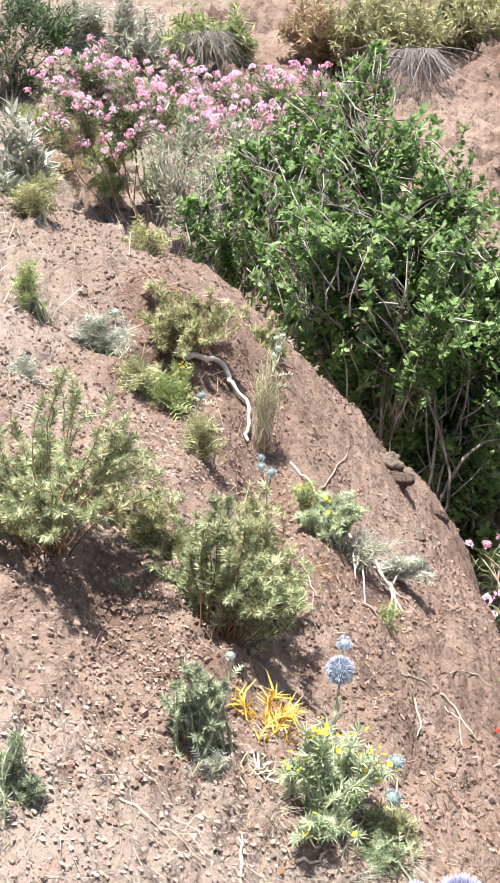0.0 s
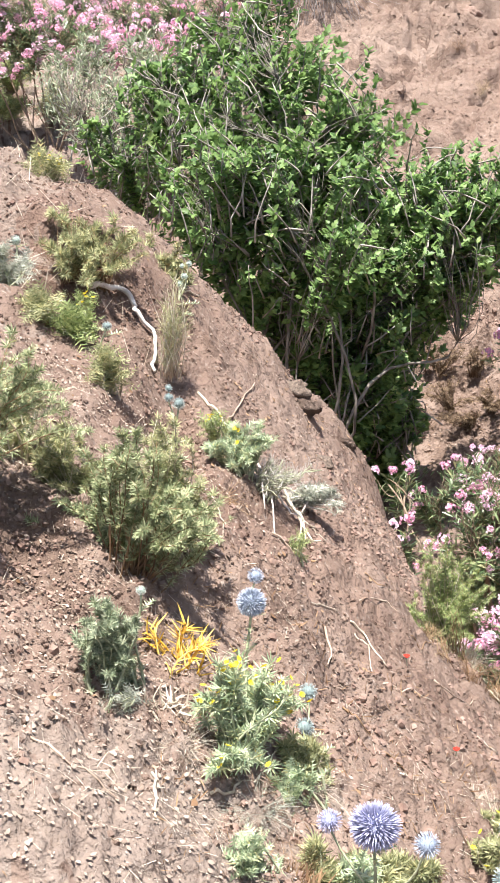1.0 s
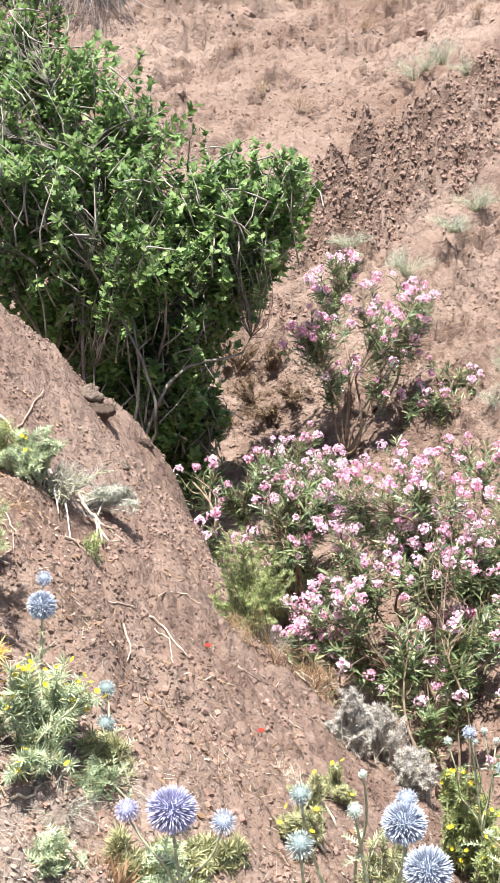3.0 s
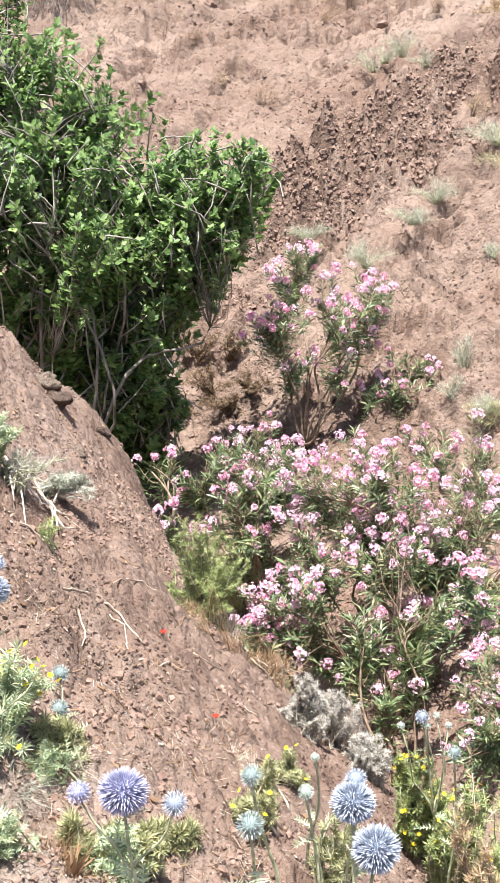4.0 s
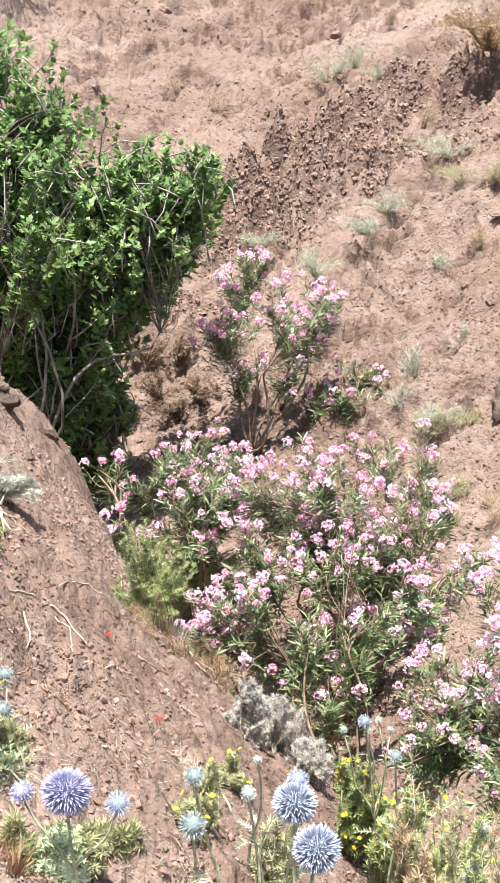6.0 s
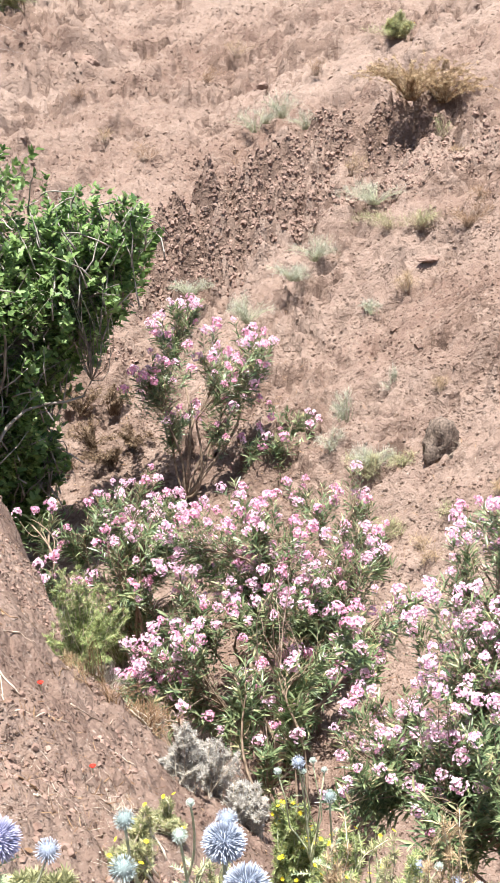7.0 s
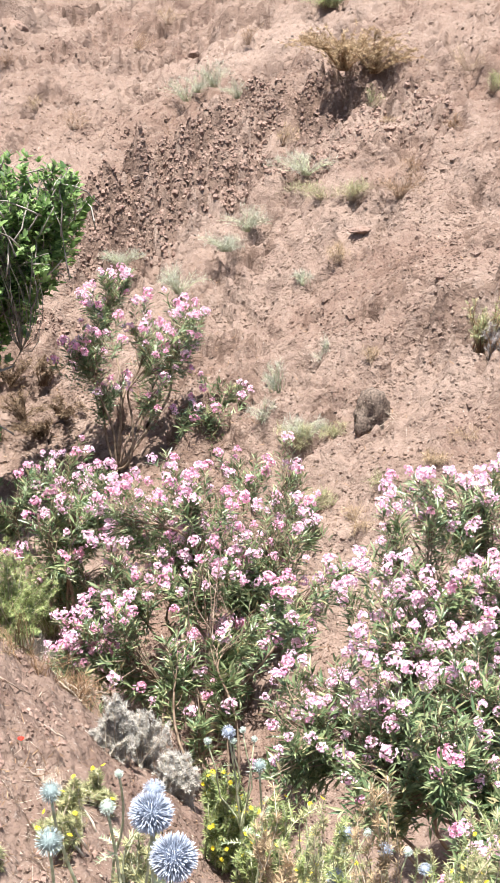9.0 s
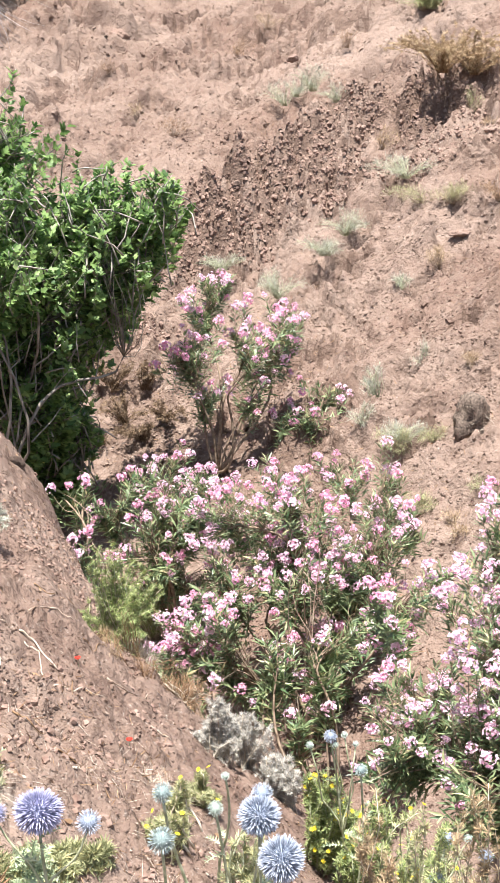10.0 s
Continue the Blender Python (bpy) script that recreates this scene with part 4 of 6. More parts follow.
def litter(name, region, count, sizes, seed, label, mat, shape, flat=0.15, keep=None, lift=0.004, sink=0.0):
    """Loose bits strewn over a stretch of the ground."""
    rng = np.random.default_rng(seed)
    (x0, x1), (y0, y1) = region
    x, y = rng.uniform(x0, x1, count), rng.uniform(y0, y1, count)
    if keep is not None:
        ok = rng.random(count) < keep(x, y)
        x, y = x[ok], y[ok]
    n = len(x)
    w = rng.uniform(0, 2 * np.pi, n)
    e = 0.02
    gx, gy = (land(x + e, y) - land(x - e, y)) / (2 * e), (land(x, y + e) - land(x, y - e)) / (2 * e)
    c, s = np.cos(w), np.sin(w)
    along = np.stack([c, s, gx * c + gy * s + np.abs(rng.normal(0, flat, n))], -1)
    up = np.stack([-gx, -gy, np.ones(n)], -1) + rng.normal(0, 0.3, (n, 3))
    size = sizes[0] + (sizes[1] - sizes[0]) * rng.random(n) ** 2.2
    if shape is LUMP:
        e = 0.012 + 0.003 * np.hypot(x, y)
        gx, gy = (lie(x + e, y) - lie(x - e, y)) / (2 * e), (lie(x, y + e) - lie(x, y - e)) / (2 * e)
        along = np.stack([c, s, gx * c + gy * s], -1)
        up = unit(np.stack([-gx, -gy, np.ones(n)], -1)) + rng.normal(0, 0.35, (n, 3))
    ob = part(name, spread(name, shape, frames_of(along, up, size), np.stack([x, y, lie(x, y) + lift - sink * size], -1)), mat, flat=shape is LUMP)
    return tagged(ob, label, "litter", kind="stuff")


FLAKE = ([(-0.28, 0, 0.02), (0.22, 0.08, 0.16), (0.30, 0.6, 0.02), (-0.02, 1.0, 0.14), (-0.3, 0.55, 0.14)], [(0, 1, 4), (1, 2, 4), (2, 3, 4)])

LUMP = ([(-0.8, -0.4, -0.35), (0.15, -0.85, -0.35), (0.85, -0.1, -0.35), (0.45, 0.8, -0.35), (-0.5, 0.7, -0.35), (-0.55, -0.45, 0.35), (0.35, -0.6, 0.42), (0.55, 0.35, 0.30), (-0.25, 0.45, 0.5)],
        [(0, 1, 6, 5), (1, 2, 7, 6), (2, 3, 7), (3, 4, 8, 7), (4, 0, 5, 8), (5, 6, 8), (6, 7, 8)])

# globe thistles
globe_thistle([((0.3, 1.6, 0.41), 0.0383, 'violet'), ((0.24, 1.63, 0.4), 0.0202, 'violet'), ((0.37, 1.58, 0.39), 0.0207, 'blue')], 201, "tall globe thistle with a large violet-blue head", leaves=14)
globe_thistle([((0.56, 1.36, 0.5), 0.0304, 'blue'), ((0.57, 1.38, 0.52), 0.016, 'blue')], 202, "globe thistle with a silvery blue spiky head", leaves=10)
globe_thistle([((0.57, 1.3, 0.47), 0.0322, 'blue')], 203, "globe thistle with a pale blue head in full flower", leaves=8)
globe_thistle([((0.47, 1.53, 0.45), 0.0173, 'green')], 204, "young globe thistle with a greenish head", leaves=6, leaf=0.09)
globe_thistle([((0.45, 1.46, 0.42), 0.0213, 'green')], 205, "young globe thistle with a blue-green head", leaves=5, leaf=0.09)
globe_thistle([((0.58, 1.63, 0.34), 0.0137, 'pale')], 206, "small globe thistle with a pale green bud", leaves=4, leaf=0.07)
globe_thistle([((0.26, 2.12, 0.26), 0.0206, 'green'), ((0.27, 2.16, 0.31), 0.0187, 'green')], 207, "globe thistle with two pale blue-green heads one over the other", leaves=12, leaf=0.06)
globe_thistle([((0.166, 2.165, 0.489), 0.0283, 'blue'), ((0.175, 2.194, 0.527), 0.0163, 'blue')], 208, "globe thistle with two blue heads above a pale spiny plant", leaves=8, leaf=0.06)
globe_thistle([((-0.03, 2.18, 0.51), 0.0101, 'pale')], 209, "slender globe thistle with one small green bud", leaves=4, leaf=0.06)
globe_thistle([((0.052, 3.217, 0.551), 0.0185, 'green'), ((0.027, 3.242, 0.560), 0.0143, 'green'), ((0.027, 3.275, 0.576), 0.0115, 'green')], 210, "globe thistle with three small grey-green heads", leaves=5, leaf=0.06)
globe_thistle([((-0.129, 3.328, 0.728), 0.0144, 'green')], 211, "globe thistle with one small grey-green head", leaves=4, leaf=0.08)
globe_thistle([((0.067, 4.013, 0.703), 0.0122, 'pale'), ((0.082, 4.020, 0.725), 0.0122, 'pale'), ((0.075, 4.035, 0.755), 0.0087, 'pale'), ((0.097, 4.028, 0.763), 0.0104, 'pale')], 212, "globe thistle with four small whitish heads", leaves=4, leaf=0.08)
globe_thistle([((-0.397, 3.751, 0.881), 0.0164, 'pale')], 213, "globe thistle with one pale head in dry grass", leaves=3, leaf=0.08)
globe_thistle([((1.067, 2.347, -0.014), 0.0174, 'blue'), ((1.113, 2.374, -0.032), 0.0089, 'pale'), ((1.021, 2.356, -0.032), 0.0100, 'pale'), ((1.076, 2.338, -0.032), 0.0087, 'pale'), ((1.122, 2.328, -0.032), 0.0087, 'pale')], 214, "globe thistle with one lilac head among small buds", leaves=6, leaf=0.06)
globe_thistle([((1.087, 2.216, -0.028), 0.0168, 'green')], 215, "globe thistle with a grey-green head by the oleander", leaves=5, leaf=0.06)
globe_thistle([((0.676, 1.889, 0.228), 0.0089, 'pale')], 216, "slender globe thistle with one pale bud", leaves=3, leaf=0.06)
globe_thistle([((1.149, 1.927, -0.028), 0.0166, 'blue'), ((1.198, 1.927, -0.038), 0.0100, 'pale')], 217, "globe thistle with a grey-blue head and a bud", leaves=6, leaf=0.06)
globe_thistle([((1.221, 1.894, -0.062), 0.0167, 'blue'), ((1.260, 1.874, -0.062), 0.0111, 'pale')], 218, "globe thistle with a grey-blue head in tangled herbs", leaves=6, leaf=0.06)
globe_thistle([((1.249, 1.789, -0.044), 0.0150, 'blue')], 219, "globe thistle with one grey-blue head", leaves=6, leaf=0.06)
globe_thistle([((1.053, 1.780, -0.005), 0.0186, 'blue')], 220, "low globe thistle with one grey-blue head", leaves=6, leaf=0.06)
# herbs on the near bank
herb("feathery_bush", (0.046, 2.496, 0.454), 0.098, 0.265, 221, "thin yellowish spiny bush beside a larger one", FEATHER, leaf=0.02, stems=50, per_stem=34, bare=0.2, category="shrublet", thick=0.00191, stem_mat=STRAW, shape=SPRIG)
herb("feathery_bush", (-0.162, 2.547, 0.558), 0.081, 0.198, 222, "wispy yellowish bush on the bank", FEATHER, leaf=0.02, stems=50, per_stem=34, category="shrublet", thick=0.001891, stem_mat=STRAW, shape=SPRIG)
herb("feathery_bush", (-0.065, 2.369, 0.443), 0.205, 0.273, 223, "grey-green feathery bush with woody stems on the bank", SPINY_GREY, leaf=0.021, stems=110, per_stem=46, category="shrublet", thick=0.001935, stem_mat=DRY_BROWN, bare=0.3, shape=SPRIG)
herb("feathery_bush", (-0.382, 2.354, 0.669), 0.211, 0.278, 224, "grey-green feathery bush, broad, on the bank", SPINY_GREY, leaf=0.021, stems=110, per_stem=46, category="shrublet", thick=0.001868, stem_mat=DRY_BROWN, bare=0.3, shape=SPRIG)
herb("feathery_bush", (-0.276, 2.605, 0.574), 0.094, 0.165, 225, "thin yellowish feathery bush", FEATHER, leaf=0.02, stems=50, per_stem=34, category="shrublet", stem_mat=STRAW, shape=SPRIG)
herb("feathery_bush", (-0.075, 1.997, 0.441), 0.059, 0.131, 226, "small dense green feathery bush", OLIVE_LEAF, leaf=0.017, stems=70, per_stem=34, category="shrublet", shape=SPRIG)
herb("feathery_bush", (-0.334, 1.68, 0.496), 0.044, 0.120, 227, "small green feathery bush in dry litter", OLIVE_LEAF, leaf=0.017, stems=50, per_stem=34, category="shrublet", shape=SPRIG)
herb("feathery_bush", (-0.190, 3.832, 0.730), 0.185, 0.236, 228, "olive feathery bush with dry brown stems under it", FEATHER, leaf=0.03, stems=80, per_stem=36, category="shrublet", stem_mat=DRY_BROWN, thick=0.003163, bare=0.4, shape=SPRIG)
herb("feathery_bush", (-0.026, 4.155, 0.653), 0.110, 0.201, 229, "yellowish feathery bush turning brown below", FEATHER, leaf=0.03, stems=80, per_stem=36, category="shrublet", stem_mat=DRY_BROWN, thick=0.003199, bare=0.4, shape=SPRIG)
herb("grass_tuft", (0.034, 3.650, 0.534), 0.042, 0.285, 230, "tall green and yellow grass tuft by a root", FEATHER, shape=NEEDLE, leaf=0.04505, stems=46, per_stem=20, category="grass tuft", thick=0.001201, stem_mat=STRAW)
tuft("dead_stalks", (-0.253, 3.806, 0.787), 0.100, 0.117, 231, "brown dead stalks under a feathery bush", DRY_BROWN, count=120, category="dead plant")
tuft("dead_stalks", (-0.044, 4.148, 0.668), 0.110, 0.127, 232, "rusty dead stalks under a feathery bush", DRY_BROWN, count=120, category="dead plant")
herb("grey_herb", (-0.396, 3.521, 0.810), 0.081, 0.093, 233, "low grey-green herb on bare earth", SILVER, leaf=0.04838, stems=18, per_stem=14)
herb("green_herb", (-0.218, 3.363, 0.684), 0.060, 0.082, 234, "low dark green herb on bare earth", FEATHER_GREEN, leaf=0.05787, stems=16, per_stem=14)
herb("yellowish_herb", (-0.300, 3.374, 0.750), 0.075, 0.075, 235, "low yellow-green herb on dry earth", FEATHER, leaf=0.0486, stems=16, per_stem=14)
herb("yellowish_herb", (-0.132, 3.074, 0.621), 0.062, 0.110, 236, "dry yellowish herb on dry earth", FEATHER, leaf=0.05086, stems=18, per_stem=14, stem_mat=STRAW)
herb("grey_herb", (-0.551, 3.129, 0.820), 0.036, 0.050, 237, "small pale grey herb", SILVER, leaf=0.0421, stems=14, per_stem=10)
herb("green_herb", (-0.597, 3.554, 0.909), 0.046, 0.171, 238, "small green herb in dry grass", FEATHER_GREEN, leaf=0.04633, stems=14, per_stem=12)
herb("grey_bush", (-0.825, 4.618, 1.151), 0.148, 0.257, 239, "grey-green bush with upright shoots", SILVER, leaf=0.08965, stems=34, per_stem=22, category="shrublet", shape=LANCE)
herb("grey_bush", (-0.708, 4.344, 1.106), 0.093, 0.174, 240, "yellowish low bush on dry earth", FEATHER, leaf=0.06426, stems=20, per_stem=16, category="shrublet")
herb("yellow_flower_herb", (-0.384, 4.419, 0.954), 0.086, 0.105, 241, "dry yellow-flowered herb on dry earth", FEATHER, leaf=0.06742, stems=16, per_stem=10, flowers=9, stem_mat=STRAW)
herb("low_brush", (-2.528, 14.977, 1.162), 0.446, 0.382, 242, "low dry and green brush under the hedge", FEATHER_GREEN, leaf=0.09, stems=40, per_stem=26, category="shrublet", stem_mat=WOOD)
herb("low_brush", (-1.958, 14.477, 0.961), 0.432, 0.371, 243, "low dry and green brush under the hedge", DRY_BUSH, leaf=0.09, stems=40, per_stem=26, category="shrublet", stem_mat=WOOD)
herb("low_brush", (-1.479, 14.001, 0.801), 0.419, 0.359, 244, "low dry and green brush under the hedge", FEATHER_GREEN, leaf=0.09, stems=40, per_stem=26, category="shrublet", stem_mat=WOOD)
herb("low_brush", (-2.062, 13.858, 0.693), 0.357, 0.238, 245, "low dry and green brush under the hedge", DRY_BUSH, leaf=0.09, stems=40, per_stem=26, category="shrublet", stem_mat=WOOD)
herb("low_brush", (-1.077, 13.413, 0.574), 0.346, 0.288, 246, "low dry and green brush under the hedge", FEATHER, leaf=0.09, stems=40, per_stem=26, category="shrublet", stem_mat=WOOD)
herb("yellow_flower_herb", (-0.197, 3.615, 0.704), 0.022, 0.064, 247, "small yellow-flowered herb beside a root", FEATHER_GREEN, leaf=0.03932, stems=9, per_stem=8, flowers=8)
herb("green_herb", (-1.466, 13.285, 0.583), 0.343, 0.228, 248, "low dark green growth under the far hedge", FEATHER_GREEN, leaf=0.12, stems=20, per_stem=16)
herb("grey_herb", (-0.296, 12.025, 0.021), 0.419, 0.236, 249, "grey dry herbs under the fig tree", SILVER, leaf=0.1, stems=24, per_stem=14, stem_mat=STRAW)
herb("spiny_plant", (0.124, 1.964, 0.297), 0.138, 0.162, 250, "pale green spiny plant with small yellow flowers", SPINY, shape=SPRIG, leaf=0.026, stems=50, per_stem=24, flowers=44)
herb("spiny_plant", (0.241, 1.919, 0.230), 0.052, 0.066, 251, "pale green spiny rosette", SPINY, shape=SPINELEAF, leaf=0.04, stems=16, per_stem=12)
herb("spiny_plant", (0.152, 1.719, 0.254), 0.052, 0.051, 252, "yellow-green spiny rosette on dry earth", SPINY, shape=SPINELEAF, leaf=0.04, stems=12, per_stem=10)
herb("spiny_plant", (0.315, 1.760, 0.159), 0.086, 0.081, 253, "loose clump of pale thistle leaves", SPINY, shape=SPINELEAF, leaf=0.04, stems=22, per_stem=12)
herb("golden_dry_plant", (0.032, 2.148, 0.388), 0.071, 0.071, 254, "golden dry spiny plant", GOLD, shape=THORN, leaf=0.036, stems=12, per_stem=12, stem_mat=GOLD, bare=0.2)
tuft("straw_tuft", (0.240, 1.982, 0.242), 0.068, 0.029, 255, "dry straw lying under a thistle", STRAW, count=120, flop=1.0)
tuft("straw_tuft", (0.153, 1.852, 0.285), 0.054, 0.027, 256, "bleached dead stalks among thistles", SILVER, count=100, flop=1.0)
tuft("dead_stalks", (0.208, 1.737, 0.229), 0.035, 0.060, 257, "brown dead thistle leaves", DRY_BROWN, count=90)
tuft("straw_tuft", (0.028, 1.922, 0.366), 0.054, 0.027, 258, "dry straw beside a spiny plant", STRAW, count=120, flop=1.0)
tuft("straw_tuft", (0.628, 2.295, -0.010), 0.042, 0.028, 259, "small dry straw tuft", STRAW, count=50, flop=1.0)
herb("golden_dry_plant", (0.004, 1.970, 0.390), 0.047, 0.028, 260, "straw-coloured dry spiny plant", STRAW, shape=THORN, leaf=0.036, stems=12, per_stem=8, stem_mat=STRAW)
herb("thistle_herb", (0.240, 1.982, 0.242), 0.043, 0.077, 261, "yellow-green spiny thistle leaves with dry brown ones below", FEATHER, shape=SPRIG, leaf=0.024, stems=26, per_stem=22)
herb("thistle_herb", (0.328, 1.808, 0.147), 0.063, 0.055, 262, "yellow-green spiny thistle leaves with dry brown ones below", FEATHER, shape=SPRIG, leaf=0.024, stems=26, per_stem=22)
herb("thistle_herb", (0.258, 1.761, 0.186), 0.051, 0.071, 263, "yellow-green spiny thistle leaves with dry brown ones below", FEATHER, shape=SPRIG, leaf=0.024, stems=26, per_stem=22)
herb("thistle_herb", (0.422, 1.879, 0.101), 0.051, 0.057, 264, "yellow-green spiny thistle leaves with dry brown ones below", FEATHER, shape=SPRIG, leaf=0.024, stems=26, per_stem=22)
tuft("straw_tuft", (0.194, 1.827, 0.238), 0.041, 0.023, 265, "dry straw and dead leaves under the thistles", DRY_BROWN, count=50, flop=1.0)
tuft("straw_tuft", (0.145, 1.768, 0.262), 0.039, 0.022, 266, "dry straw and dead leaves under the thistles", DRY_BUSH, count=50, flop=1.0)
tuft("straw_tuft", (0.241, 1.796, 0.201), 0.041, 0.023, 267, "dry straw and dead leaves under the thistles", DRY_BUSH, count=50, flop=1.0)
tuft("straw_tuft", (0.299, 1.823, 0.162), 0.042, 0.024, 268, "dry straw and dead leaves under the thistles", DRY_BUSH, count=50, flop=1.0)
tuft("straw_tuft", (0.109, 1.835, 0.270), 0.040, 0.023, 269, "dry straw and dead leaves under the thistles", DRY_BROWN, count=50, flop=1.0)
herb("yellowish_herb", (0.657, 2.150, -0.025), 0.067, 0.078, 270, "straggling yellow-green herb below thistle heads", FEATHER, leaf=0.02, stems=26, per_stem=26, stem_mat=STRAW, flowers=4, shape=SPRIG)
herb("yellowish_herb", (0.767, 2.358, -0.137), 0.049, 0.085, 271, "straggling yellow-green herb below thistle heads", FEATHER, leaf=0.02, stems=26, per_stem=26, stem_mat=STRAW, flowers=4, shape=SPRIG)
herb("yellowish_herb", (0.616, 2.043, -0.001), 0.054, 0.063, 272, "straggling yellow-green herb below thistle heads", FEATHER, leaf=0.02, stems=26, per_stem=26, stem_mat=STRAW, flowers=4, shape=SPRIG)
tuft("dead_leaves", (0.224, 1.698, 0.224), 0.021, 0.048, 273, "rusty brown dead thistle leaves", DRY_BROWN, count=22, shape=CURL, category="dead plant")
tuft("dead_leaves", (0.207, 1.733, 0.230), 0.021, 0.032, 274, "rusty brown dead thistle leaves", DRY_BROWN, count=22, shape=CURL, category="dead plant")
tuft("dead_leaves", (0.245, 1.697, 0.192), 0.021, 0.038, 275, "rusty brown dead thistle leaves", DRY_BROWN, count=22, shape=CURL, category="dead plant")
tuft("dead_leaves", (0.174, 1.736, 0.244), 0.027, 0.021, 276, "rusty brown dead thistle leaves", DRY_BROWN, count=22, shape=CURL, category="dead plant")
herb("grey_herb", (-0.064, 1.940, 0.417), 0.024, 0.026, 277, "tiny silvery herb in dry litter", SILVER, leaf=0.02877, stems=10, per_stem=8)
herb("silvery_plant", (0.267, 3.243, 0.315), 0.113, 0.104, 278, "silvery half-dead plant drooping over the bank", ASH, leaf=0.035, stems=60, per_stem=26, shape=NEEDLE, lean=(0.6, -0.2, -0.25))
herb("silvery_plant", (0.204, 3.235, 0.370), 0.106, 0.132, 279, "silvery bushy herb with pink flower tips", SPINY, leaf=0.022, stems=60, per_stem=26, shape=SPRIG, flowers=5, flower_mat=PETAL)
tuft("dead_stalks", (0.359, 3.536, 0.227), 0.050, 0.011, 280, "bleached dead stalks hanging down the bank", STRAW, count=34, category="dead plant", lean=(0.6, -0.3, -0.7), flop=1.0)
tuft("dead_stalks", (0.129, 2.850, 0.439), 0.078, 0.051, 281, "brown dead stalks on dry earth", DRY_BROWN, count=60, category="dead plant", lean=(0.4, -0.2, -0.3))
herb("silvery_plant", (0.351, 3.373, 0.229), 0.074, 0.093, 282, "silvery dead shoots drooping over a dark hollow", SILVER, leaf=0.022, stems=50, per_stem=22, shape=SPRIG, lean=(0.9, -0.3, -0.5), stem_mat=ROOT)
herb("dead_stalks", (0.262, 3.359, 0.308), 0.077, 0.020, 283, "dark tangle of dead stalks in a hollow", DEAD_GREY, leaf=0.04201, stems=40, per_stem=14, shape=NEEDLE, stem_mat=DRY_BROWN, category="dead plant")
herb("yellow_flower_herb", (0.149, 3.352, 0.397), 0.036, 0.090, 284, "small green herb with yellow flowers", FEATHER_GREEN, leaf=0.04074, stems=12, per_stem=10, flowers=7)
herb("grey_herb", (0.307, 2.799, 0.310), 0.026, 0.039, 285, "tiny grey-green herb on the slope", FEATHER_GREEN, leaf=0.02791, stems=9, per_stem=8)
# herbs at the foot of the bank
herb("yellowish_herb", (0.694, 1.790, float(lie(0.694, 1.790))), 0.056, 0.275, 286, "yellow-green leafy herb with dry leaves below", FEATHER, leaf=0.02, stems=34, per_stem=22, shape=SPRIG)
tuft("straw_tuft", (0.664, 2.280, -0.051), 0.053, 0.041, 287, "dry straw-coloured tuft on dry earth", STRAW, count=90)
herb("yellow_flower_bush", (1.106, 2.454, -0.448), 0.082, 0.296, 288, "yellow-green bush with tiny yellow flowers", FEATHER_GREEN, leaf=0.021, stems=60, per_stem=44, flowers=30, category="shrublet", shape=SPRIG)
herb("yellow_flower_bush", (1.142, 2.270, -0.498), 0.076, 0.351, 289, "grey-green feathery bush beside the oleander", FEATHER_GREEN, leaf=0.021, stems=56, per_stem=44, flowers=12, category="shrublet", shape=SPRIG)
herb("yellow_flower_herb", (1.182, 2.178, -0.526), 0.055, 0.383, 290, "loose herb with bright yellow flowers", FEATHER_GREEN, leaf=0.021, stems=34, per_stem=22, flowers=12, shape=SPRIG)
herb("yellowish_herb", (1.182, 1.974, -0.544), 0.129, 0.537, 291, "dry yellowish herbs in a tangle", FEATHER, leaf=0.021, stems=44, per_stem=28, stem_mat=STRAW, flowers=5, shape=SPRIG, bare=0.4)
herb("yellowish_herb", (1.288, 1.912, -0.597), 0.127, 0.664, 292, "yellow-green herbs in a tangle", FEATHER, leaf=0.021, stems=44, per_stem=28, flowers=8, shape=SPRIG, bare=0.4)
herb("yellow_flower_herb", (1.496, 1.987, -0.778), 0.102, 0.783, 293, "green herb with yellow flowers by the stems", FEATHER_GREEN, leaf=0.021, stems=20, per_stem=16, flowers=10, shape=SPRIG, bare=0.4)
herb("grey_bush", (1.070, 2.940, -0.449), 0.090, 0.203, 294, "silver-grey dry bush at the bank's edge", ASH, shape=SPRIG, leaf=0.016, stems=70, per_stem=34, category="shrublet", stem_mat=STRAW, thick=0.0018)
herb("grey_bush", (0.953, 2.848, -0.319), 0.065, 0.131, 295, "grey dry bush with straw", ASH, leaf=0.016, stems=70, per_stem=34, category="shrublet", stem_mat=STRAW, shape=SPRIG, thick=0.0018)
herb("straw_tangle", (0.836, 3.267, -0.237), 0.096, 0.012, 296, "dry straw tangle over a dark hollow", STRAW, shape=NEEDLE, leaf=0.06467, stems=40, per_stem=16, stem_mat=DRY_BROWN, category="dead plant")
herb("straw_tangle", (0.908, 3.101, -0.287), 0.093, 0.050, 297, "brown dry tangle at the bank's edge", DRY_BROWN, shape=NEEDLE, leaf=0.05656, stems=40, per_stem=16, stem_mat=STRAW, category="dead plant")
herb("grey_bush", (1.085, 2.749, -0.434), 0.072, 0.138, 298, "pale dry tangle of stalks at the bank's edge", ASH, shape=SPRIG, leaf=0.016, stems=70, per_stem=34, category="shrublet", stem_mat=STRAW, thick=0.0018)
tuft("straw_tuft", (1.992, 5.134, -1.929), 0.137, 0.164, 299, "dry straw and stalks at the bank's edge", STRAW, count=90, flop=0.9)
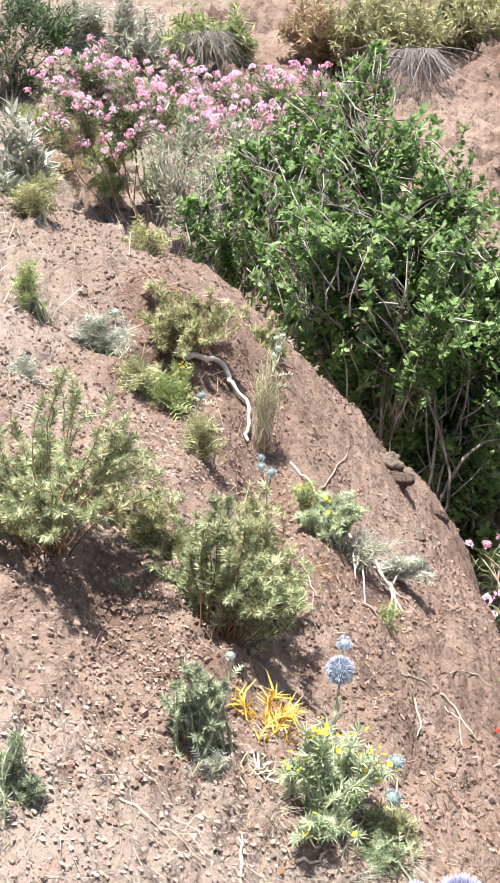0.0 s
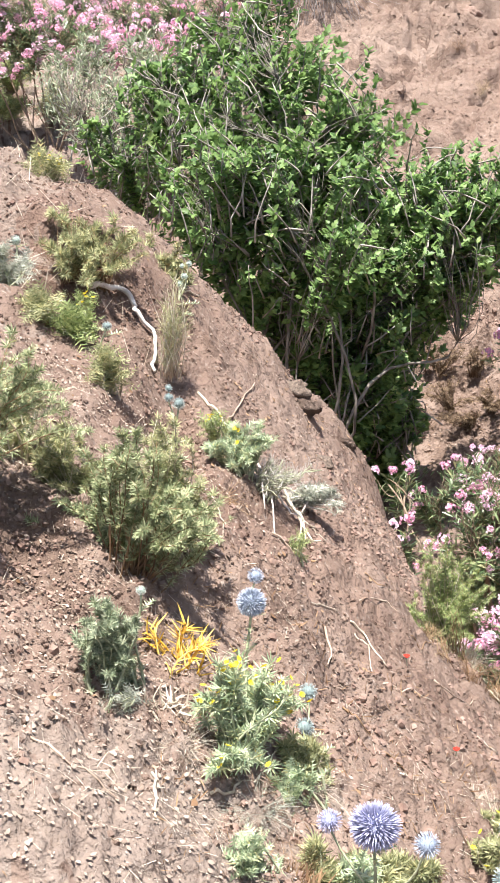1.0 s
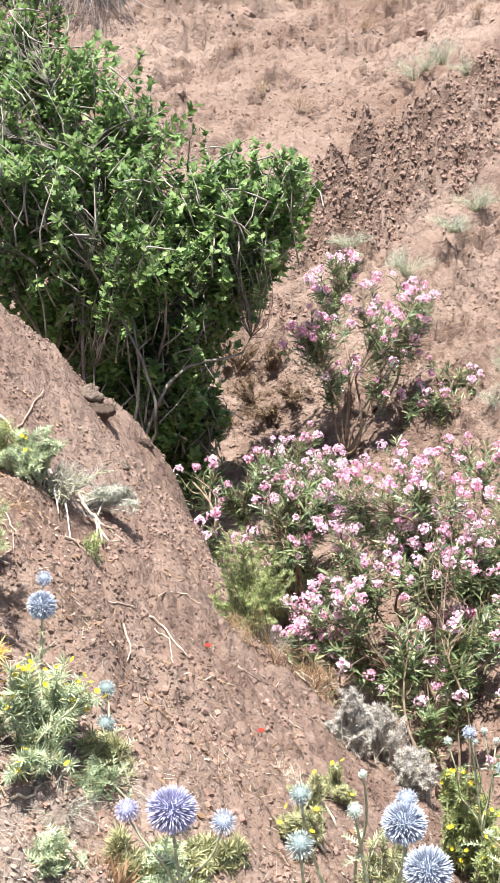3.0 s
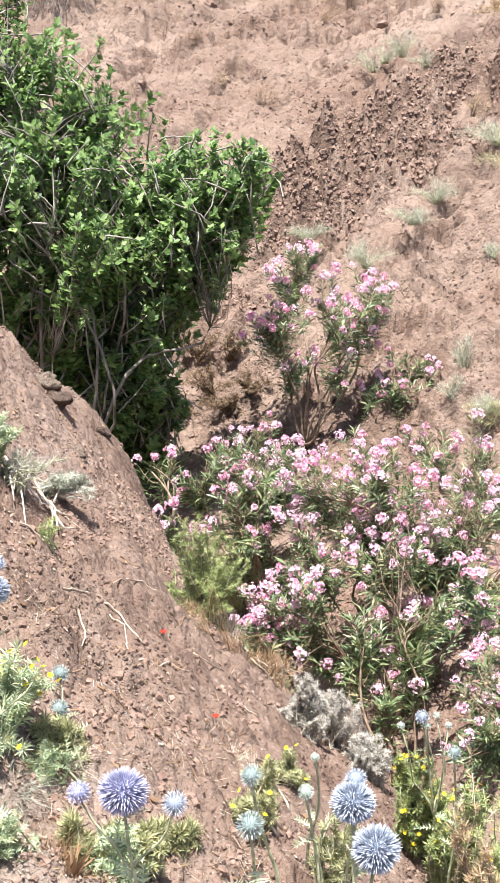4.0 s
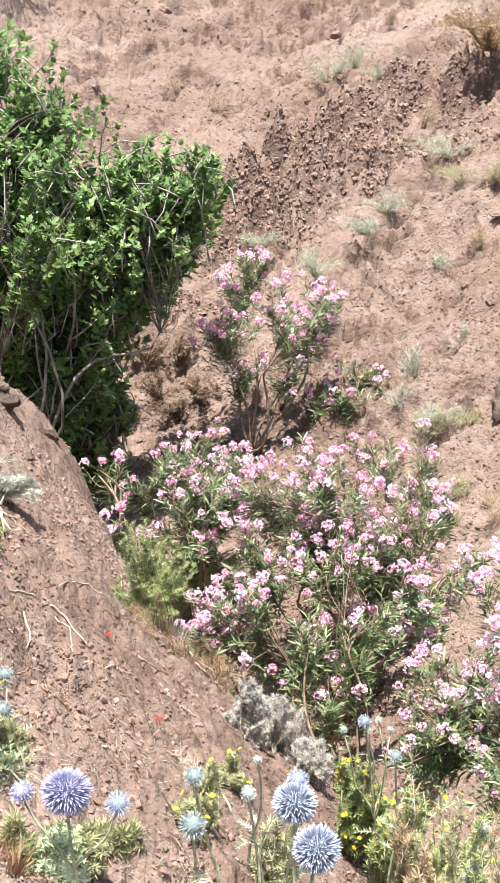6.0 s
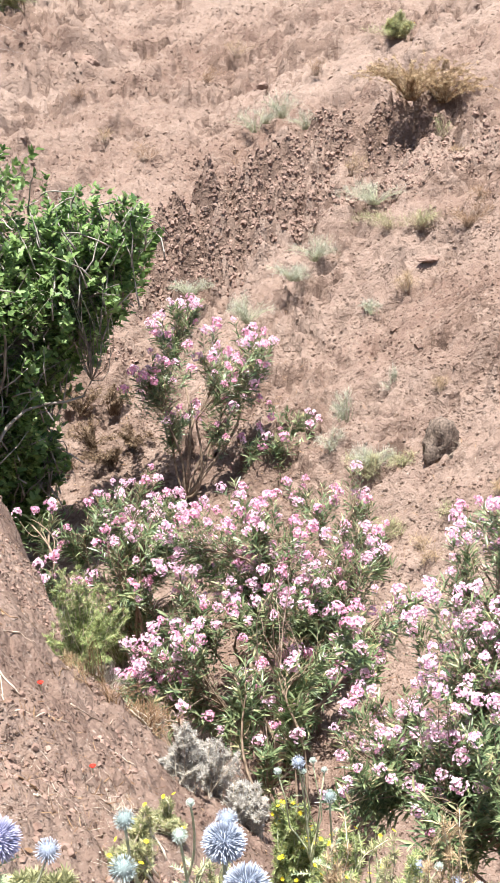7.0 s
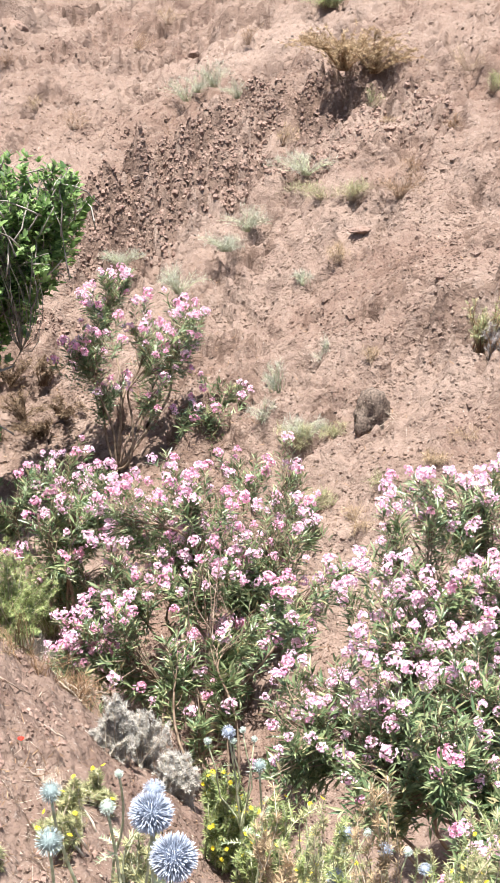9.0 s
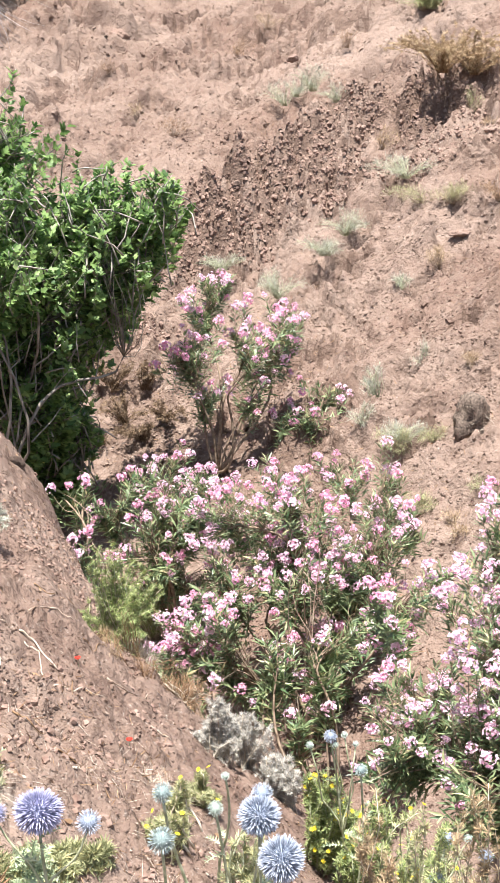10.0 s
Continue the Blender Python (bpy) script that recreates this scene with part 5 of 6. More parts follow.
herb("edge_herb", (0.723, 3.062, -0.095), 0.075, 0.051, 300, "dry straw and herbs at the broken edge", DRY_BUSH, leaf=0.02494, stems=20, per_stem=18, shape=NEEDLE, category="dead plant", stem_mat=DRY_BROWN, thick=0.001283)
herb("edge_herb", (0.821, 3.061, -0.180), 0.076, 0.101, 301, "dry straw and herbs at the broken edge", DRY_BROWN, leaf=0.02465, stems=20, per_stem=18, shape=NEEDLE, category="dead plant", stem_mat=DRY_BROWN, thick=0.001268)
herb("edge_herb", (0.719, 3.234, -0.121), 0.063, 0.020, 302, "dry straw and herbs at the broken edge", DRY_BUSH, leaf=0.02649, stems=20, per_stem=18, shape=NEEDLE, category="dead plant", stem_mat=DRY_BROWN, thick=0.001363)
herb("edge_herb", (0.908, 3.101, -0.287), 0.062, 0.058, 303, "dry straw and herbs at the broken edge", DRY_BUSH, leaf=0.02475, stems=20, per_stem=18, shape=NEEDLE, category="dead plant", stem_mat=DRY_BROWN, thick=0.001273)
herb("edge_herb", (0.791, 3.152, -0.149), 0.062, 0.147, 304, "dry straw and herbs at the broken edge", FEATHER_GREEN, leaf=0.02533, stems=20, per_stem=18, shape=NEEDLE, category="dead plant", stem_mat=DRY_BROWN, thick=0.001303)
herb("bare_shrub", (2.11, 5.18, -1.822), 0.233, 1.172, 305, "leafless grey branches among the oleanders", WOOD, leaf=0.03, stems=16, per_stem=6, shape=NEEDLE, category="shrublet", stem_mat=WOOD, thick=0.0045)
herb("green_bush", (0.780, 3.307, -0.178), 0.134, 0.274, 306, "soft bright green feathery bush", FEATHER_GREEN, leaf=0.017, stems=110, per_stem=40, stem_mat=STRAW, thick=0.0012, category="shrublet", shape=SPRIG, bare=0.15)
herb("green_bush", (1.684, 6.552, -1.771), 0.227, 0.463, 307, "bright green feathery bush under an oleander", FEATHER_GREEN, leaf=0.026, stems=90, per_stem=36, stem_mat=STRAW, thick=0.002, category="shrublet", shape=SPRIG)
herb("yellow_flower_herb", (1.488, 8.1, -1.41), 0.144, 0.171, 308, "green herb with yellow flowers at the crest", FEATHER_GREEN, leaf=0.08, stems=20, per_stem=14, flowers=9)
herb("dry_brush", (2.044, 8.768, -1.117), 0.235, 0.172, 309, "brown dry brush in the shade of the fig tree", SHADED_SCRUB, shape=SPRIG, leaf=0.035, stems=44, per_stem=9, category="shrublet", stem_mat=SHADED_SCRUB, thick=0.003)
herb("dry_brush", (1.844, 8.604, -1.227), 0.230, 0.140, 310, "brown dry brush in the shade of the fig tree", SHADED_SCRUB, shape=SPRIG, leaf=0.035, stems=44, per_stem=9, category="shrublet", stem_mat=SHADED_SCRUB, thick=0.003)
herb("dry_brush", (2.305, 9.158, -0.977), 0.244, 0.178, 311, "brown dry brush in the shade of the fig tree", SHADED_SCRUB, shape=SPRIG, leaf=0.035, stems=44, per_stem=9, category="shrublet", stem_mat=SHADED_SCRUB, thick=0.003)
herb("dry_brush", (2.062, 9.238, -0.985), 0.245, 0.208, 312, "brown dry brush in the shade of the fig tree", SHADED_SCRUB, shape=SPRIG, leaf=0.035, stems=44, per_stem=9, category="shrublet", stem_mat=SHADED_SCRUB, thick=0.003)
herb("dry_brush", (2.111, 8.518, -1.176), 0.230, 0.112, 313, "brown dry brush in the shade of the fig tree", SHADED_SCRUB, shape=SPRIG, leaf=0.035, stems=44, per_stem=9, category="shrublet", stem_mat=SHADED_SCRUB, thick=0.003)
herb("dry_brush", (2.287, 8.567, -1.075), 0.185, 0.113, 314, "brown dry brush in the shade of the fig tree", SHADED_SCRUB, shape=SPRIG, leaf=0.035, stems=44, per_stem=9, category="shrublet", stem_mat=SHADED_SCRUB, thick=0.003)
herb("yellowish_herb", (1.036, 1.842, -0.403), 0.085, 0.508, 601, "straggling yellow-green herb among thistles under the oleander", FEATHER, shape=SPRIG, leaf=0.021, stems=34, per_stem=26, stem_mat=STRAW, category="herb", thick=0.0016, bare=0.55, flowers=5)
herb("green_herb", (1.071, 1.762, -0.434), 0.085, 0.549, 602, "leafy green herb with yellow flowers under the oleander", FEATHER_GREEN, shape=SPRIG, leaf=0.021, stems=34, per_stem=26, stem_mat=GREEN_STEM, category="herb", thick=0.0016, bare=0.55, flowers=9)
herb("straw_herb", (1.166, 1.803, -0.523), 0.085, 0.586, 603, "dry straw-coloured herb among thistles", DRY_BUSH, shape=SPRIG, leaf=0.021, stems=34, per_stem=26, stem_mat=STRAW, category="dead plant", thick=0.0016, bare=0.55)
herb("yellowish_herb", (1.151, 1.659, -0.516), 0.085, 0.658, 604, "straggling yellow-green herb among thistles under the oleander", FEATHER, shape=SPRIG, leaf=0.021, stems=34, per_stem=26, stem_mat=STRAW, category="herb", thick=0.0016, bare=0.55, flowers=5)
herb("green_herb", (1.232, 1.658, -0.590), 0.085, 0.710, 605, "leafy green herb with yellow flowers under the oleander", FEATHER_GREEN, shape=SPRIG, leaf=0.021, stems=34, per_stem=26, stem_mat=GREEN_STEM, category="herb", thick=0.0016, bare=0.55, flowers=9)
herb("straw_herb", (0.971, 1.655, -0.355), 0.085, 0.528, 606, "dry straw-coloured herb among thistles", DRY_BUSH, shape=SPRIG, leaf=0.021, stems=34, per_stem=26, stem_mat=STRAW, category="dead plant", thick=0.0016, bare=0.55)
herb("yellowish_herb", (1.350, 1.752, -0.664), 0.085, 0.732, 607, "straggling yellow-green herb among thistles under the oleander", FEATHER, shape=SPRIG, leaf=0.021, stems=34, per_stem=26, stem_mat=STRAW, category="herb", thick=0.0016, bare=0.55, flowers=5)
herb("green_herb", (1.015, 1.576, -0.419), 0.085, 0.618, 608, "leafy green herb with yellow flowers under the oleander", FEATHER_GREEN, shape=SPRIG, leaf=0.021, stems=34, per_stem=26, stem_mat=GREEN_STEM, category="herb", thick=0.0016, bare=0.55, flowers=9)
herb("straw_herb", (0.925, 1.738, -0.300), 0.085, 0.459, 609, "dry straw-coloured herb among thistles", DRY_BUSH, shape=SPRIG, leaf=0.021, stems=34, per_stem=26, stem_mat=STRAW, category="dead plant", thick=0.0016, bare=0.55)
# tufts on the far bank
herb("bank_tuft", (4.84, 12.81, 1.015), 0.266, 0.147, 315, "pale grey mat of dry herbs", SILVER, shape=NEEDLE, leaf=0.059, stems=43, per_stem=22, category="grass tuft", stem_mat=GREEN_STEM, thick=0.002, group="tufts on the far bank")
herb("bank_tuft", (4.914, 11.909, 0.996), 0.225, 0.139, 316, "pale grey mat of dry herbs", SILVER, shape=NEEDLE, leaf=0.057, stems=38, per_stem=22, category="grass tuft", stem_mat=GREEN_STEM, thick=0.002, group="tufts on the far bank")
herb("bank_tuft", (4.776, 14.691, 1.38), 0.296, 0.164, 317, "brownish dead herb on dry earth", DRY_BROWN, shape=NEEDLE, leaf=0.059, stems=31, per_stem=22, category="grass tuft", stem_mat=WOOD, thick=0.002, group="tufts on the far bank")
herb("bank_tuft", (4.627, 10.384, 0.443), 0.112, 0.108, 318, "grey dead stalk plant", SILVER, shape=NEEDLE, leaf=0.047, stems=28, per_stem=22, category="grass tuft", stem_mat=GREEN_STEM, thick=0.002, group="tufts on the far bank")
herb("bank_tuft", (5.263, 8.968, 0.563), 0.132, 0.090, 319, "brown dead herb on dry earth", DRY_BROWN, shape=NEEDLE, leaf=0.051, stems=31, per_stem=22, category="grass tuft", stem_mat=WOOD, thick=0.002, group="tufts on the far bank")
herb("bank_tuft", (5.718, 9.253, 0.845), 0.126, 0.116, 320, "brown dead herb on dry earth", DRY_BROWN, shape=NEEDLE, leaf=0.049, stems=31, per_stem=22, category="grass tuft", stem_mat=WOOD, thick=0.002, group="tufts on the far bank")
herb("bank_tuft", (5.184, 10.218, 0.714), 0.146, 0.108, 321, "pale dry herb on dry earth", DRY_BUSH, shape=NEEDLE, leaf=0.051, stems=31, per_stem=22, category="grass tuft", stem_mat=WOOD, thick=0.002, group="tufts on the far bank")
herb("bank_tuft", (4.098, 8.49, -0.192), 0.114, 0.091, 322, "grey low herb on dry earth", SILVER, shape=NEEDLE, leaf=0.049, stems=31, per_stem=22, category="grass tuft", stem_mat=GREEN_STEM, thick=0.002, group="tufts on the far bank")
herb("bank_tuft", (3.414, 7.406, -0.679), 0.110, 0.187, 323, "grey-green herb beside the oleander", SILVER, shape=NEEDLE, leaf=0.051, stems=36, per_stem=22, category="grass tuft", stem_mat=GREEN_STEM, thick=0.002, group="tufts on the far bank")
herb("bank_tuft", (3.32, 6.755, -0.791), 0.157, 0.087, 324, "pale grey-green low herb", SILVER, shape=NEEDLE, leaf=0.059, stems=38, per_stem=22, category="grass tuft", stem_mat=GREEN_STEM, thick=0.002, group="tufts on the far bank")
herb("bank_tuft", (3.485, 6.629, -0.771), 0.117, 0.069, 325, "pale low herb on dry earth", FEATHER, shape=NEEDLE, leaf=0.053, stems=31, per_stem=22, category="grass tuft", stem_mat=WOOD, thick=0.002, group="tufts on the far bank")
herb("bank_tuft", (3.5, 5.94, -0.871), 0.145, 0.080, 326, "yellowish low herb on dry earth", FEATHER, shape=NEEDLE, leaf=0.059, stems=36, per_stem=22, category="grass tuft", stem_mat=WOOD, thick=0.002, group="tufts on the far bank")
herb("bank_tuft", (3.675, 5.884, -0.739), 0.108, 0.064, 327, "dry low herb on dry earth", DRY_BUSH, shape=NEEDLE, leaf=0.053, stems=31, per_stem=22, category="grass tuft", stem_mat=WOOD, thick=0.002, group="tufts on the far bank")
herb("bank_tuft", (3.949, 5.928, -0.647), 0.110, 0.065, 328, "dry low herb on dry earth", DRY_BUSH, shape=NEEDLE, leaf=0.053, stems=31, per_stem=22, category="grass tuft", stem_mat=WOOD, thick=0.002, group="tufts on the far bank")
herb("bank_tuft", (3.136, 6.184, -1.045), 0.147, 0.109, 329, "yellowish herb above the oleander", FEATHER, shape=NEEDLE, leaf=0.059, stems=38, per_stem=22, category="grass tuft", stem_mat=WOOD, thick=0.002, group="tufts on the far bank")
herb("bank_tuft", (3.239, 10.226, -0.307), 0.194, 0.162, 330, "round grey-green tuft on the far bank", SILVER, shape=NEEDLE, leaf=0.049, stems=60, per_stem=22, category="grass tuft", stem_mat=GREEN_STEM, thick=0.002, group="tufts on the far bank")
herb("bank_tuft", (3.402, 9.27, -0.359), 0.225, 0.199, 331, "pale grey grass tuft on the far bank", SILVER, shape=NEEDLE, leaf=0.053, stems=60, per_stem=22, category="grass tuft", stem_mat=GREEN_STEM, thick=0.002, group="tufts on the far bank")
herb("bank_tuft", (3.872, 9.504, -0.084), 0.247, 0.119, 332, "grey-green tuft low on the earth", SILVER, shape=NEEDLE, leaf=0.054, stems=60, per_stem=22, category="grass tuft", stem_mat=GREEN_STEM, thick=0.002, group="tufts on the far bank")
herb("bank_tuft", (4.136, 9.681, 0.041), 0.237, 0.187, 333, "grey-green tuft with stiff blades", SILVER, shape=NEEDLE, leaf=0.053, stems=60, per_stem=22, category="grass tuft", stem_mat=GREEN_STEM, thick=0.002, group="tufts on the far bank")
herb("bank_tuft", (4.707, 9.808, 0.471), 0.306, 0.172, 334, "thin grey grass on the slope", SILVER, shape=NEEDLE, leaf=0.058, stems=60, per_stem=22, category="grass tuft", stem_mat=GREEN_STEM, thick=0.002, group="tufts on the far bank")
herb("bank_tuft", (4.667, 9.383, 0.289), 0.373, 0.166, 335, "yellow-green grass tuft on dry earth", FEATHER, shape=NEEDLE, leaf=0.064, stems=60, per_stem=22, category="grass tuft", stem_mat=WOOD, thick=0.002, group="tufts on the far bank")
herb("bank_tuft", (4.759, 9.073, 0.344), 0.198, 0.134, 336, "yellowish tuft on dry earth", FEATHER, shape=NEEDLE, leaf=0.053, stems=60, per_stem=22, category="grass tuft", stem_mat=WOOD, thick=0.002, group="tufts on the far bank")
herb("bank_tuft", (4.995, 8.735, 0.397), 0.218, 0.202, 337, "dark dry brown tuft", DRY_BROWN, shape=NEEDLE, leaf=0.055, stems=60, per_stem=22, category="grass tuft", stem_mat=WOOD, thick=0.002, group="tufts on the far bank")
herb("bank_tuft", (3.765, 7.431, -0.521), 0.094, 0.158, 338, "small grey stalky plant", SILVER, shape=NEEDLE, leaf=0.048, stems=28, per_stem=22, category="grass tuft", stem_mat=GREEN_STEM, thick=0.002, group="tufts on the far bank")
herb("bank_tuft", (3.881, 6.985, -0.427), 0.082, 0.103, 339, "small bleached plant on dry earth", DRY_BUSH, shape=NEEDLE, leaf=0.047, stems=26, per_stem=22, category="grass tuft", stem_mat=WOOD, thick=0.002, group="tufts on the far bank")
herb("bank_tuft", (3.246, 7.19, -0.815), 0.107, 0.152, 340, "pale greyish stalks on dry earth", SILVER, shape=NEEDLE, leaf=0.051, stems=26, per_stem=22, category="grass tuft", stem_mat=GREEN_STEM, thick=0.002, group="tufts on the far bank")
herb("bank_tuft", (3.283, 6.754, -0.841), 0.142, 0.134, 341, "pale green low herb", FEATHER, shape=NEEDLE, leaf=0.057, stems=38, per_stem=22, category="grass tuft", stem_mat=WOOD, thick=0.002, group="tufts on the far bank")
herb("bank_tuft", (5.644, 13.424, 1.498), 0.210, 0.207, 342, "dry brown tuft high on the bank", DRY_BROWN, shape=NEEDLE, leaf=0.053, stems=33, per_stem=22, category="grass tuft", stem_mat=WOOD, thick=0.002, group="tufts on the far bank")
herb("bank_tuft", (4.937, 12.581, 1.079), 0.393, 0.242, 343, "thin grey dry grass high on the bank", SILVER, shape=NEEDLE, leaf=0.071, stems=43, per_stem=22, category="grass tuft", stem_mat=GREEN_STEM, thick=0.002, group="tufts on the far bank")
herb("bank_tuft", (4.693, 12.74, 0.933), 0.264, 0.195, 344, "thin grey dry grass", SILVER, shape=NEEDLE, leaf=0.059, stems=36, per_stem=22, category="grass tuft", stem_mat=GREEN_STEM, thick=0.002, group="tufts on the far bank")
herb("bank_tuft", (3.565, 12.936, 0.643), 0.208, 0.173, 345, "dry brownish tuft on dry earth", DRY_BROWN, shape=NEEDLE, leaf=0.054, stems=36, per_stem=22, category="grass tuft", stem_mat=WOOD, thick=0.002, group="tufts on the far bank")
herb("bank_tuft", (3.318, 14.588, 1.144), 0.214, 0.211, 346, "dark dry tuft on dry earth", DRY_BROWN, shape=NEEDLE, leaf=0.053, stems=38, per_stem=22, category="grass tuft", stem_mat=WOOD, thick=0.002, group="tufts on the far bank")
herb("bank_tuft", (5.619, 10.448, 0.964), 0.092, 0.212, 347, "small light green plant on the bank", FEATHER_GREEN, shape=NEEDLE, leaf=0.045, stems=31, per_stem=22, category="grass tuft", stem_mat=WOOD, thick=0.002, group="tufts on the far bank")
herb("bank_tuft", (6.527, 13.405, 1.89), 0.319, 0.157, 348, "green tuft high on the bank", FEATHER_GREEN, shape=NEEDLE, leaf=0.062, stems=46, per_stem=22, category="grass tuft", stem_mat=WOOD, thick=0.002, group="tufts on the far bank")
herb("bank_tuft", (6.293, 9.991, 1.321), 0.146, 0.249, 349, "thin dry stalks on dry earth", DRY_BUSH, shape=NEEDLE, leaf=0.051, stems=26, per_stem=22, category="grass tuft", stem_mat=WOOD, thick=0.002, group="tufts on the far bank")
herb("bank_tuft", (6.321, 9.609, 1.147), 0.142, 0.162, 350, "small green tuft on dry earth", FEATHER_GREEN, shape=NEEDLE, leaf=0.051, stems=36, per_stem=22, category="grass tuft", stem_mat=WOOD, thick=0.002, group="tufts on the far bank")
herb("bank_tuft", (5.593, 9.972, 0.847), 0.144, 0.107, 351, "small dry tuft on dry earth", DRY_BUSH, shape=NEEDLE, leaf=0.051, stems=28, per_stem=22, category="grass tuft", stem_mat=WOOD, thick=0.002, group="tufts on the far bank")
herb("bank_tuft", (3.254, 5.854, -1.044), 0.142, 0.079, 352, "low dry herb above the oleander", DRY_BUSH, shape=NEEDLE, leaf=0.059, stems=33, per_stem=22, category="grass tuft", stem_mat=WOOD, thick=0.002, group="tufts on the far bank")
tuft("bank_tuft", (4.329, 12.29, 0.628), 0.055, 0.222, 353, "dark broken stub of a plant", DRY_BROWN, count=12, group="tufts on the far bank")
herb("bank_tuft", (4.866, 10.697, 0.633), 0.207, 0.170, 354, "dry curled stalks on dry earth", DRY_BUSH, shape=NEEDLE, leaf=0.057, stems=26, per_stem=22, category="grass tuft", stem_mat=WOOD, thick=0.002, group="tufts on the far bank")
herb("bank_tuft", (4.336, 8.428, -0.026), 0.190, 0.105, 355, "dry curled stalks on crumbling earth", DRY_BUSH, shape=NEEDLE, leaf=0.059, stems=26, per_stem=22, category="grass tuft", stem_mat=WOOD, thick=0.002, group="tufts on the far bank")
herb("bank_tuft", (5.368, 15.229, 1.707), 0.308, 0.171, 356, "dry grass high on the bank", DRY_BUSH, shape=NEEDLE, leaf=0.059, stems=31, per_stem=22, category="grass tuft", stem_mat=WOOD, thick=0.002, group="tufts on the far bank")
herb("bank_tuft", (3.343, 13.678, 0.798), 0.271, 0.150, 357, "dry grass tuft on dry earth", DRY_BUSH, shape=NEEDLE, leaf=0.059, stems=31, per_stem=22, category="grass tuft", stem_mat=WOOD, thick=0.002, group="tufts on the far bank")
herb("dry_bush", (5.479, 10.758, 1.291), 0.615, 0.418, 358, "dry straw-coloured bush overhanging a hollow", DRY_BUSH, leaf=0.04, stems=70, per_stem=26, category="shrublet", stem_mat=DRY_BROWN, shape=SPRIG)
herb("dry_bush", (5.759, 10.695, 1.273), 0.414, 0.371, 359, "dry brownish bush over the hollow", DRY_BUSH, leaf=0.04, stems=50, per_stem=24, category="shrublet", stem_mat=DRY_BROWN, shape=SPRIG)
herb("dark_shrub", (4.328, 6.462, -0.286), 0.129, 0.375, 360, "dark stiff-stemmed shrub on the far bank", FEATHER, leaf=0.035, stems=34, per_stem=26, category="shrublet", stem_mat=DRY_BROWN, thick=0.006, bare=0.3)
herb("bank_tuft", (6.604, 13.344, 1.908), 0.199, 0.248, 361, "green and yellow flowering herb high on the bank", FEATHER, leaf=0.05, stems=50, per_stem=30, flowers=16, group="tufts on the far bank", shape=SPRIG)
herb("dark_shrub", (4.324, 6.27, -0.294), 0.133, 0.267, 362, "dark dry shrub with grey shoots", DEAD_GREY, leaf=0.04, stems=34, per_stem=22, category="shrublet", stem_mat=DRY_BROWN, thick=0.005)
# beyond the fig tree
herb("distant_bush", (0.73, 16.96, 1.942), 0.498, 0.853, 363, "hazy brown bush high on the bank", DRY_BUSH, leaf=0.13, stems=100, per_stem=36, category="shrublet", thick=0.007, stem_mat=WOOD, shape=LANCE)
herb("distant_bush", (1.602, 17.189, 1.98), 0.504, 0.936, 364, "olive-grey bush above a hollow", FEATHER, leaf=0.13, stems=100, per_stem=36, category="shrublet", thick=0.007, stem_mat=WOOD, shape=LANCE)
herb("distant_bush", (2.763, 17.287, 2.118), 0.505, 0.794, 365, "olive-grey bush on the slope", FEATHER, leaf=0.13, stems=100, per_stem=36, category="shrublet", thick=0.007, stem_mat=WOOD, shape=LANCE)
herb("distant_bush", (3.114, 18.132, 2.367), 0.529, 0.680, 366, "olive-grey bush high on the far bank", FEATHER, leaf=0.13, stems=100, per_stem=36, category="shrublet", thick=0.007, stem_mat=WOOD, shape=LANCE)
herb("distant_bush", (1.86, 16.884, 1.868), 0.637, 0.991, 367, "olive-grey bush above hanging roots", FEATHER, leaf=0.13, stems=100, per_stem=36, category="shrublet", thick=0.007, stem_mat=WOOD, shape=LANCE)
herb("distant_bush", (2.47, 17.24, 2.048), 0.433, 0.793, 368, "grey-green bush above hanging roots", FEATHER, leaf=0.13, stems=100, per_stem=36, category="shrublet", thick=0.007, stem_mat=WOOD, shape=LANCE)
herb("distant_bush", (1.137, 16.657, 1.865), 0.489, 0.908, 369, "hazy brownish bush on dry earth", FEATHER, leaf=0.13, stems=100, per_stem=36, category="shrublet", thick=0.007, stem_mat=WOOD, shape=LANCE)
herb("distant_bush", (-0.756, 16.783, 1.907), 0.528, 0.704, 370, "low palm-like bush with green tops", FEATHER_GREEN, leaf=0.13, stems=100, per_stem=36, category="shrublet", thick=0.007, stem_mat=WOOD, shape=LANCE)
herb("distant_bush", (-0.335, 16.865, 1.908), 0.354, 0.637, 371, "low palm-like bush on dry earth", FEATHER_GREEN, leaf=0.13, stems=100, per_stem=36, category="shrublet", thick=0.007, stem_mat=WOOD, shape=LANCE)
herb("distant_bush", (-1.538, 16.838, 1.843), 0.425, 0.920, 372, "grey-green bush behind the hedge", SILVER, leaf=0.13, stems=100, per_stem=36, category="shrublet", thick=0.007, stem_mat=WOOD, shape=LANCE)
herb("distant_bush", (-2.147, 16.643, 1.908), 0.314, 0.839, 373, "pale bush behind the hedge", SILVER, leaf=0.13, stems=100, per_stem=36, category="shrublet", thick=0.007, stem_mat=WOOD, shape=LANCE)
tuft("hanging_skirt", (1.875, 16.023, 2.105), 0.466, 0.710, 374, "grey hanging dead leaves over a dark hollow", DEAD_GREY, count=130, category="dead leaves", lean=(0, -0.4, -1.9))
tuft("hanging_skirt", (-0.639, 16.493, 2.333), 0.478, 0.624, 375, "dark hanging dead leaves below a palm-like bush", DEAD_GREY, count=130, category="dead leaves", lean=(0, -0.4, -1.9))


